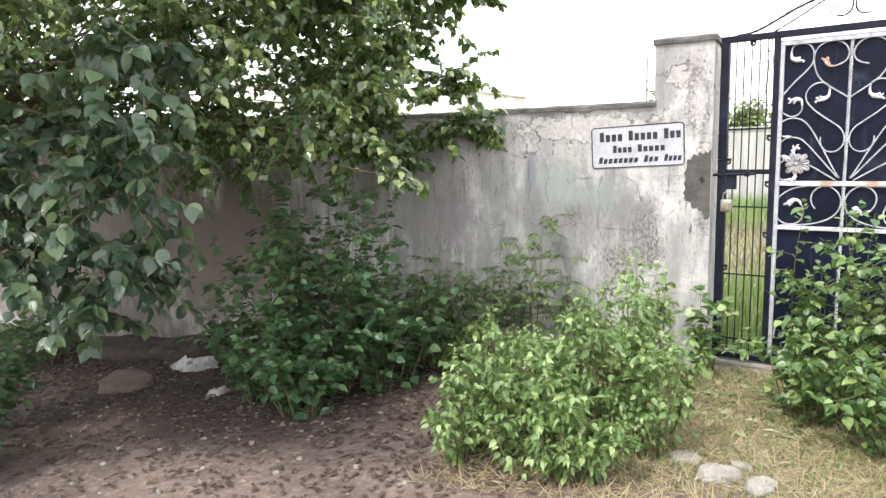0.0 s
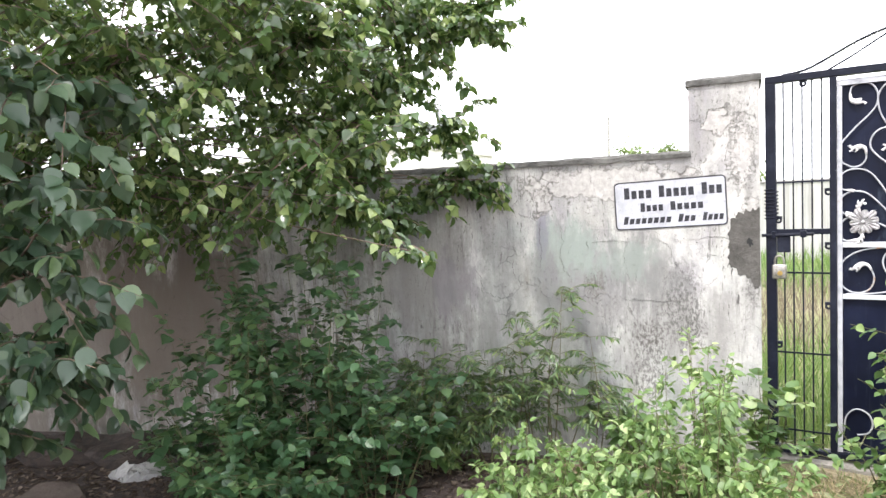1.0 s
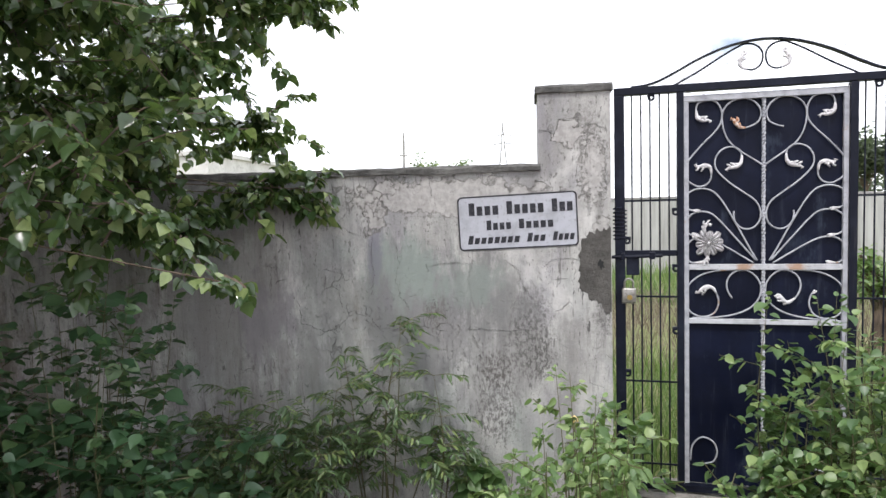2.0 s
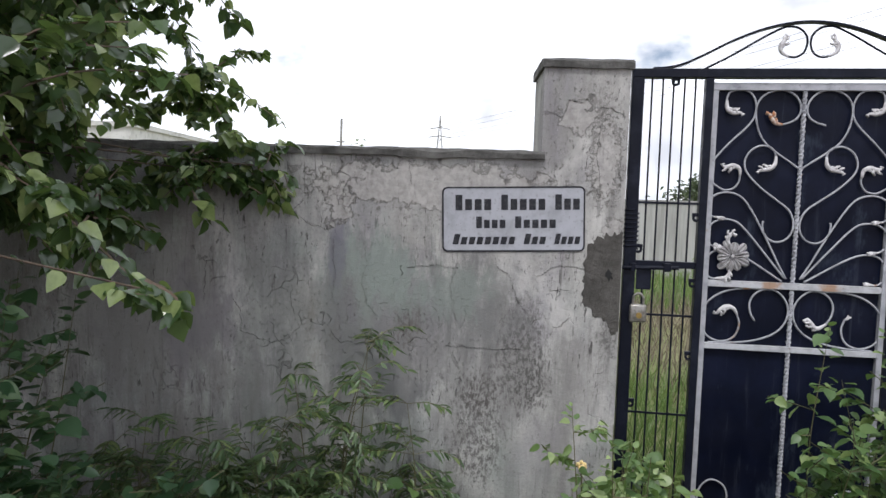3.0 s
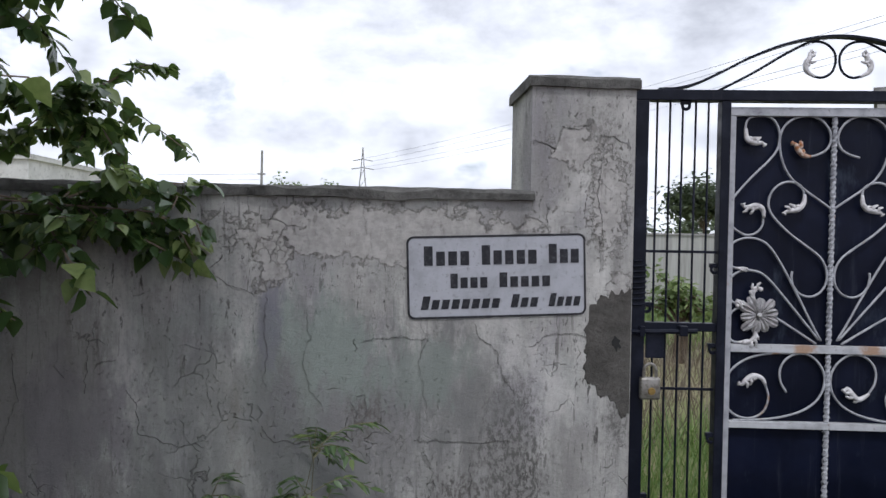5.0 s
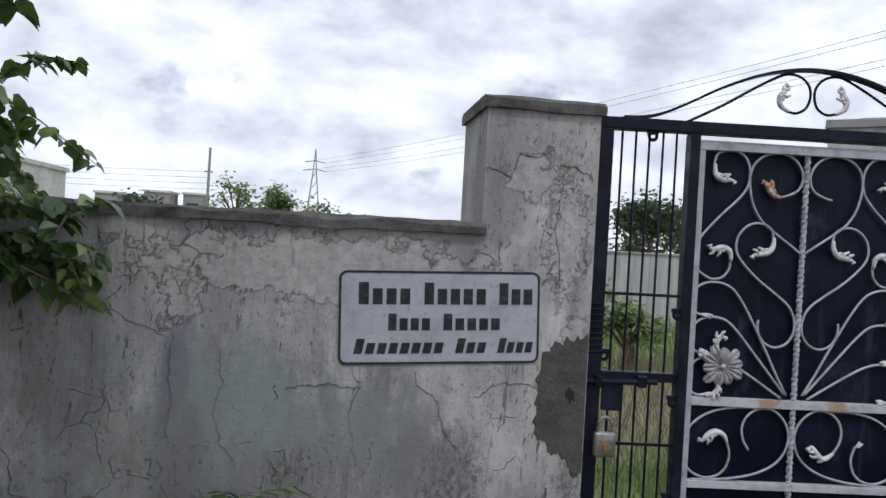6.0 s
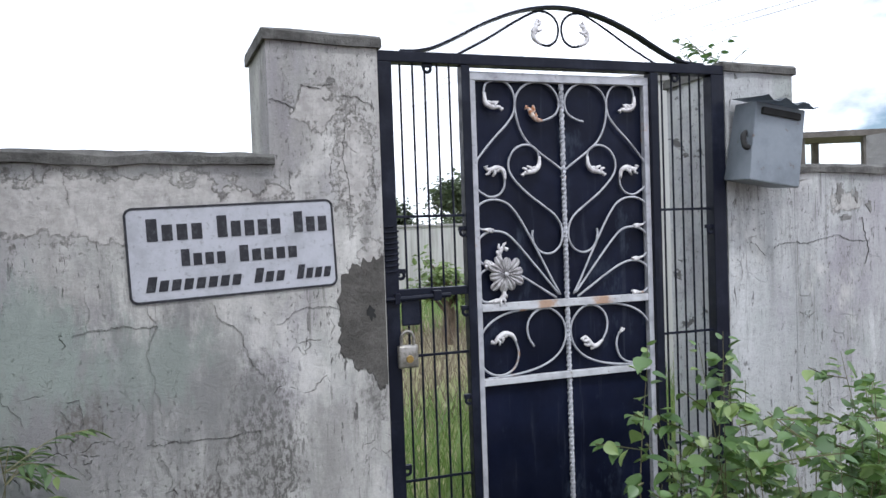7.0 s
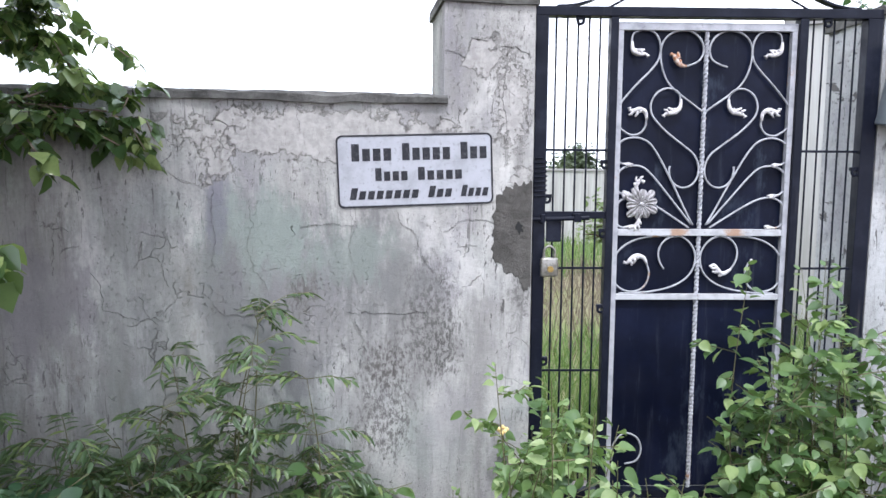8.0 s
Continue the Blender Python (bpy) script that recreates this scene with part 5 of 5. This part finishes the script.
def pinnate(base, spread, height, stems, group):
    """A sapling with feathered leaves: stems, leaf stalks, paired narrow leaflets."""
    at = Vector((base[0], base[1], ground_z(base[0], base[1])))
    ob = thing("sapling", "slender sapling with feathered narrow leaves by the wall", "sapling", Matrix.Translation(at), group)
    bm, sp = bmesh.new(), []
    for line in stems_of(base, spread, height, stems):
        tube(bm, [p - at for p in line], [0.0046 - 0.004 * i / len(line) for i in range(len(line))], 4)
        for k in range(15):
            t = 0.36 + 0.64 * (k + rng.random()) / 15
            j = min(int(t * (len(line) - 1)), len(line) - 2) if k < 12 else len(line) - 1
            a = rng.uniform(0, 2 * math.pi)
            d = Vector((math.cos(a), math.sin(a) * 0.8, rng.uniform(0.1, 0.6)))
            l = rng.uniform(0.10, 0.2)
            end = line[j] + d * l + Vector((0, 0, -0.09 * rng.random()))
            end.y = min(end.y, -0.04)
            st = spline([line[j], line[j] + d * l * 0.55, end], 4)
            tube(bm, [p - at for p in st], 0.0016, 3)
            way = (st[-1] - st[0]).normalized()
            across = way.cross(Vector((0, 0, 1))).normalized()
            for q in range(1, 8):
                p = st[min(len(st) - 1, int(q * len(st) / 8) + 1)]
                for s in (-1, 1):
                    sp.append((p - at, across * s + way * 0.8 + Vector((0, 0, -0.38)) + jitter(0.4), Vector((0, 0, 1)) + jitter(0.4), rng.uniform(0.04, 0.07), rng.uniform(0.036, 0.052)))
    sp = [s for s in sp if s[0].y + at.y < -0.015]
    part("stem", bm, M_STEM, ob)
    part("foliage", leaf_mesh("foliage", LENS, sp), M_NEEM_LEAF, ob, "", True)


for b, spread, h, n in (((-1.18, -0.26), (0.32, 0.14), 1.08, 7), ((-1.50, -0.36), (0.26, 0.18), 0.92, 8), ((-0.90, -0.22), (0.12, 0.08), 0.84, 2), ((-1.88, -0.45), (0.28, 0.2), 0.78, 9)):
    pinnate(b, spread, h, n, "saplings by the wall")

# small leafy twig over the right pillar
bush("sapling", "small leafy twig rising behind the gate pillar", "sapling", (1.72, -0.3), (0.12, 0.1), 0.30, 5, 9, 0.042, M_SHRUB_LEAF).matrix_basis = pose(1.80, 0.30, 2.16)
# yellow weed flower
bl = thing("flower", "small pale orange flower on a weed stalk", "flower", pose(-0.22, -0.5, 0.0))
part("stalk", tube(bmesh.new(), [(0, 0, 0.0), (0.01, 0, 0.3), (-0.01, 0.01, 0.62)], 0.003, 4), M_STEM, bl)
bm = bmesh.new()
for i in range(9):
    r = bmesh.ops.create_uvsphere(bm, u_segments=6, v_segments=4, radius=0.008)
    bmesh.ops.transform(bm, matrix=Matrix.Translation((-0.01 + 0.014 * math.cos(i * 0.7), 0.01 + 0.014 * math.sin(i * 0.7), 0.628 + 0.006 * (i % 3))), verts=r["verts"])
part("bloom", bm, M_FLOWER, bl, "pale orange bloom", True)


def scatter(name, label, category, template, material, count, place, tall, wide, upright=True):
    sp = []
    for i in range(count):
        x, y = place()
        z = ground_z(x, y)
        if upright:
            d = Vector((rng.uniform(-0.5, 0.5), rng.uniform(-0.5, 0.5), 1))
            n = Vector((rng.uniform(-1, 1), rng.uniform(-1, 1), 0.2))
        else:
            a = rng.uniform(0, 2 * math.pi)
            d, n = Vector((math.cos(a), math.sin(a), rng.uniform(-0.1, 0.35))), Vector((0, 0, 1)) + jitter(0.5)
            z += 0.008
        sp.append(((x, y, z), d, n, rng.uniform(*tall), rng.uniform(*wide)))
    return tagged(part(name, leaf_mesh(name, template, sp), material), label, category, kind="stuff")


scatter("grass", "tall green grass inside the compound", "grass", BLADE, M_GRASS, 15000, lambda: (rng.uniform(-2.5, 5.5), 0.3 + 2.6 * rng.random() ** 1.3), (0.10, 0.42), (0.006, 0.013))
scatter("grass", "green grass further inside the compound", "grass", BLADE, M_GRASS, 9000, lambda: (rng.uniform(-6, 10), 7.0 + 4.8 * rng.random()), (0.15, 0.45), (0.012, 0.03))
scatter("dry_grass", "dry grey-brown brush inside the compound", "dry grass", BLADE, M_BRUSH, 7000, lambda: (rng.uniform(-1, 7), rng.uniform(2.4, 7.5)), (0.12, 0.5), (0.006, 0.014))
scatter("dry_grass", "trampled straw and dry stalks before the gate", "dry grass", BLADE, M_STRAW, 13000, lambda: (rng.uniform(-1.1, 2.6), -0.15 - 1.9 * rng.random()), (0.05, 0.16), (0.003, 0.007), False)
scatter("grass", "short sparse grass before the gate", "grass", BLADE, M_GRASS, 8000, lambda: (rng.uniform(-1.0, 2.6), -0.1 - 1.7 * rng.random()), (0.02, 0.09), (0.0025, 0.005))
scatter("fallen_leaves", "brown dry fallen leaves on the earth", "leaf litter", HEART, M_LITTER, 12000, lambda: (rng.uniform(-6.5, -0.4), -0.1 - abs(rng.gauss(0, 1.25))), (0.02, 0.05), (0.012, 0.04), False)
scatter("fallen_leaves", "scattered leaves on the path", "leaf litter", HEART, M_LITTER, 600, lambda: (rng.uniform(-6, 2), rng.uniform(-6, -2)), (0.02, 0.05), (0.015, 0.04), False)


scatter("cut_leaves", "pale wilted narrow leaves lying before the gate", "cut leaves", LENS, M_WILTED, 300, lambda: (rng.gauss(0.55, 0.35), rng.gauss(-0.62, 0.25)), (0.06, 0.13), (0.05, 0.09), False)


# ---- stones and litter on the ground ----
def stone(name, label, x, y, sx, sy, sz, material, seed, turn=0, category="stone", group=""):
    bm = bmesh.new()
    bmesh.ops.create_icosphere(bm, subdivisions=3, radius=1)
    for v in bm.verts:
        c = v.co.copy()
        v.co *= 1 + 0.22 * noise.noise(c * 1.3 + Vector((seed, 0, 0))) + 0.06 * noise.noise(c * 4 + Vector((0, seed, 0)))
        v.co.z = max(v.co.z, -0.45)
        v.co = Vector((v.co.x * sx, v.co.y * sy, v.co.z * sz))
    ob = part(name, bm, material, None, "", False, pose(x, y, ground_z(x, y) + 0.2 * sz, 0, 0, turn))
    return tagged(ob, label, category, group)


stone("rock", "dusty brown rock lying on the earth", -4.28, -1.27, 0.25, 0.16, 0.16, M_ROCK, 3.1, 20)
for v in bpy.data.objects["rock"].data.vertices:      # flat broken top and sides
    v.co.z = min(v.co.z, 0.062 + 0.12 * v.co.y - 0.10 * v.co.x)
    v.co.x = max(v.co.x, -0.17 + 0.3 * v.co.z)
for x, y, s, t in ((0.08, -1.46, 0.055, 10), (0.24, -1.58, 0.072, 35), (0.42, -1.62, 0.06, 60), (0.33, -1.45, 0.035, 5)):
    chunk = stone("stone", "pale broken stone at the edge of the earth path", x, y, s * 1.4, s, s * 0.75, M_KERB, x * 9, t, group="stones by the path")
    for v in chunk.data.vertices:
        v.co.z = min(v.co.z, s * (0.42 + 0.5 * v.co.x))
bag = stone("plastic_bag", "crumpled white plastic bag on the ground", -4.0, -0.80, 0.2, 0.1, 0.06, M_BAG, 8.4, 15, "bag")
for v in bag.data.vertices:
    v.co += Vector((0.06 * noise.noise(v.co * 14), 0.05 * noise.noise(v.co * 13), 0.07 * noise.noise(v.co * 19)))
for x, y, sx, sz in ((-4.35, -0.42, 0.5, 0.085), (-5.1, -0.5, 0.55, 0.10), (-3.75, -0.36, 0.35, 0.06)):
    mound = stone("debris_mound", "low dark mound of rotting debris at the wall foot", x, y, sx, 0.3, sz, M_DEBRIS, x * 3, 10, "debris", "debris by the wall")
    for v in mound.data.vertices:
        v.co += 0.06 * Vector((noise.noise(v.co * 9), noise.noise(v.co * 10), 0.8 * noise.noise(v.co * 17)))
scrap = stone("plastic_scrap", "crumpled white plastic scrap on the earth", -3.3, -1.22, 0.08, 0.05, 0.03, M_BAG, 2.4, 60, "scrap")
for v in scrap.data.vertices:
    v.co += Vector((0.03 * noise.noise(v.co * 34), 0.03 * noise.noise(v.co * 33), 0.035 * noise.noise(v.co * 41)))
pebbles = bmesh.new()
for i in range(130):
    x, y = rng.uniform(-5, 2.5), rng.uniform(-4.6, -1.5)
    s = rng.uniform(0.006, 0.02)
    r = bmesh.ops.create_icosphere(pebbles, subdivisions=1, radius=s)
    bmesh.ops.transform(pebbles, matrix=pose(x, y, ground_z(x, y) + s * 0.2, rng.uniform(0, 90), 0, rng.uniform(0, 180)) @ Matrix.Diagonal((1.3, 1, 0.6, 1)), verts=r["verts"])
tagged(part("pebbles", pebbles, M_KERB), "small pebbles strewn on the earth path", "pebbles", kind="stuff")

# ---- behind the wall ----
far_wall = part("wall_north", wall_block(-14, 26, 12, 12.2, -0.3, 1.70, 0.8, 0.02, 2.0), M_SHED_WALL)
tagged(far_wall, "pale weathered far compound wall", "wall", kind="structure")
part("coping", worn_strip(-14, 26, 11.96, 12.24, 1.70, 1.745, 31, 0.4, 0.01), M_FAR_CONCRETE, far_wall)
outhouse = thing("outhouse", "plain grey streaked outhouse inside the compound", "outhouse", pose(3.2, 3.0, 0, 0, 0, -38))
part("wall", wall_block(0, 0.95, 0, 0.8, -0.2, 2.86, 0.3, 0.01, 1.0), M_SHED_WALL, outhouse)
part("roof", worn_strip(-0.03, 0.98, -0.03, 0.83, 2.86, 2.93, 41, 0.1, 0.008), M_FAR_CONCRETE, outhouse)
shed = thing("open_shed", "open shed with flat slab roof on posts", "shed", pose(20.4, 14.6, 1.40, 0, 0, -30))
part("roof", worn_strip(-1.6, 4.6, -0.9, 1.3, 2.95, 3.15, 51, 0.1, 0.02), M_SHED_SLAB, shed)
for x, y in ((0.1, -0.6), (1.2, 0.9), (2.2, -0.6), (3.6, 0.9)):
    part("post", box(x - 0.10, x + 0.10, y - 0.10, y + 0.10, -1.8, 2.95, bevel=0.01), M_SHED_SLAB, shed)
house = thing("house", "whitewashed flat-roofed house beyond the compound", "house", pose(-11.6, 19.0, 0))
part("wall", wall_block(-12, 0, 0, 8, -0.3, 3.7, 1.0, 0.01), M_FAR_WHITE, house)
part("parapet", worn_strip(-12.1, 0.1, -0.1, 8.1, 3.7, 3.86, 61, 0.3, 0.01), M_FAR_WHITE, house)
for x in (-2.3, -6.0, -9.5):
    wn = part("window", box(x - 0.45, x + 0.45, -0.05, 0.03, 2.1, 2.9, bevel=0.02), M_FAR_CONCRETE, house, "pierced concrete window screen")
    for i in range(4):
        for j in range(3):
            part("opening", box(x - 0.36 + i * 0.2, x - 0.24 + i * 0.2, -0.06, -0.045, 2.18 + j * 0.24, 2.34 + j * 0.24, bevel=0.01), M_DARK, wn)


def far_tree(name, label, x, y, h, w, leaves, material, size, airy=0.0, seed=1):
    at = Vector((x, y, 0))
    ob = thing(name, label, "tree", Matrix.Translation(at), "trees beyond the wall")
    r2 = random.Random(seed)
    bm, sp = bmesh.new(), []
    tube(bm, [(0, 0, -0.2), (0.05, 0, h * 0.35), (0.02, 0.05, h * 0.6)], [0.12, 0.09, 0.05], 6)
    for i in range(24):
        a, e = r2.uniform(0, 6.28), r2.uniform(0.1, 1.35)
        l = r2.uniform(0.55, 1.0)
        tip = Vector((math.cos(a) * math.cos(e) * w * l, math.sin(a) * math.cos(e) * w * l, h * 0.45 + math.sin(e) * h * 0.52 * l))
        root = Vector((0.03, 0.02, h * r2.uniform(0.3, 0.55)))
        line = spline([root, root.lerp(tip, 0.5) + Vector((0, 0, 0.1 * h)), tip], 4)
        tube(bm, line, [0.03 - 0.024 * q / (len(line) - 1) for q in range(len(line))], 4)
        for k in range(leaves // 24):
            p = line[r2.randrange(3 if not airy else 5, len(line))] + Vector((r2.gauss(0, 1), r2.gauss(0, 1), r2.gauss(0, 0.8))) * w * (0.15 - 0.05 * airy)
            d = Vector((r2.uniform(-1, 1), r2.uniform(-1, 1), r2.uniform(-0.8, 0.5)))
            sp.append((p, d, Vector((r2.uniform(-.6, .6), r2.uniform(-.6, .6), 1)), size * r2.uniform(0.6, 1.3), size * r2.uniform(0.5, 1.0)))
    part("trunk", bm, M_BARK, ob)
    part("crown", leaf_mesh("crown", HEART, sp), material, ob)


far_tree("tree", "dark leafy tree beyond the far wall", 17.0, 34, 5.6, 2.4, 4200, M_FAR_LEAF, 0.28, seed=3)
far_tree("tree", "low dark tree beyond the far wall", 13.4, 36, 3.6, 1.6, 1500, M_FAR_LEAF, 0.26, seed=4)
far_tree("tree", "airy tree with thin branches beyond the wall", -5.0, 27, 4.3, 1.6, 700, M_LIME_LEAF, 0.16, 1.0, 5)
far_tree("tree", "light green leafy tree beyond the wall", -3.3, 27, 4.0, 1.3, 2200, M_LIME_LEAF, 0.17, 0.0, 6)
far_tree("tree", "light green bushy tree beyond the wall", -1.6, 28, 3.3, 1.4, 1300, M_LIME_LEAF, 0.17, 0.0, 7)
far_tree("tree", "low light green bush beyond the wall", -0.2, 28, 2.9, 1.2, 800, M_LIME_LEAF, 0.17, 0.0, 11)
far_tree("tree", "dark tree beside the whitewashed house", -8.0, 24, 3.4, 1.0, 900, M_FAR_LEAF, 0.2, 0.0, 8)
far_tree("tree", "leafy green bush inside the compound", 3.0, 6.2, 1.3, 0.6, 700, M_LIME_LEAF, 0.09, 0.0, 9)
far_tree("tree", "leafy green bush beside the outhouse", 2.9, 3.4, 1.2, 0.45, 600, M_WEED_LEAF, 0.07, 0.0, 10)
for i in range(9):
    far_tree("tree", "distant tree on the skyline", 22 + i * 5 + 2 * math.sin(i * 3), 60 + 4 * math.cos(i * 2), 4.6 + math.sin(i * 5), 3.2, 500, M_FAR_LEAF, 0.5, 0.0, 20 + i)

pole = thing("utility_pole", "thin grey utility pole beyond the wall", "pole", pose(-9.6, 46, 0))
part("post", tube(bmesh.new(), [(0, 0, -0.3), (0, 0, 4), (0.03, 0, 7.3)], [0.12, 0.1, 0.08], 8), M_FAR_CONCRETE, pole)
part("cross_arm", box(-0.28, 0.28, -0.05, 0.05, 5.6, 5.7, bevel=0.01), M_FAR_CONCRETE, pole)
# the lattice borrows the pale concrete grey as painted distance haze
pylon = thing("pylon", "distant lattice power pylon on the skyline", "pylon", pose(-7.8, 200, 0))
for sx in (-1, 1):
    for sy in (-1, 1):
        part("leg", tube(bmesh.new(), [(sx * 2.6, sy * 2.6, -0.5), (sx * 0.5, sy * 0.5, 20), (0, 0, 27)], 0.14, 4), M_FAR_CONCRETE, pylon)
for z, w in ((20.5, 3.4), (23.0, 3.0)):
    part("cross_arm", tube(bmesh.new(), [(-w, 0, z), (0, 0, z + 0.5), (w, 0, z)], 0.13, 4), M_FAR_CONCRETE, pylon)
for i in range(6):
    z, w = 2 + i * 3.2, 2.5 - i * 0.36
    part("brace", tube(bmesh.new(), [(-w, -w, z), (w, -w, z + 3)], 0.09, 4), M_FAR_CONCRETE, pylon)


def wire(a, b, sag, r=0.011):
    a, b = Vector(a), Vector(b)
    line = [a.lerp(b, i / 16) + Vector((0, 0, -sag * 4 * (i / 16) * (1 - i / 16))) for i in range(17)]
    ob = part("power_line", tube(bmesh.new(), line, r, 4), M_WIRE)
    return tagged(ob, "thin dark overhead power line", "power line", "overhead power lines")


for i in range(4):
    wire((-9.6, 46, 5.65 - 0.4 * i), (-60, 62, 8.0 - 0.5 * i), 0.7)
copy_thing(pylon, pose(94.6, 20, 0, 0, 0, 70) @ Matrix.Diagonal((1.6, 1.6, 1.6, 1)))
for w, z, z2 in ((-3.4, 20.5, 32.8), (3.4, 20.5, 32.8), (-3.0, 23.0, 36.8), (3.0, 23.0, 36.8)):
    wire((-7.8 + w, 200, z), (94.6 + 0.55 * w, 20 - 1.5 * w, z2), 3.0, 0.03)
for x, y, w, h in ((-24.5, 92, 3.2, 6.2), (-20.5, 95, 2.6, 6.3), (-30, 90, 3, 5.6)):
    bl2 = thing("apartment_building", "distant flat-roofed apartment building", "building", pose(x, y, 0), "distant buildings")
    part("wall", wall_block(-w / 2, w / 2, 0, 5, -0.5, h, 2, 0.01), M_FAR_CONCRETE, bl2)
    part("roof", box(-w / 2 - 0.2, w / 2 + 0.2, -0.2, 5.2, h, h + 0.3, bevel=0.02), M_FAR_WHITE, bl2)
    for i in range(3):
        for j in range(2):
            part("window", box(-w / 2 + 0.5 + i * (w - 1) / 3, -w / 2 + 1.0 + i * (w - 1) / 3, -0.06, 0.0, h - 2.4 - 3 * j, h - 1.2 - 3 * j, bevel=0.02), M_DARK, bl2)
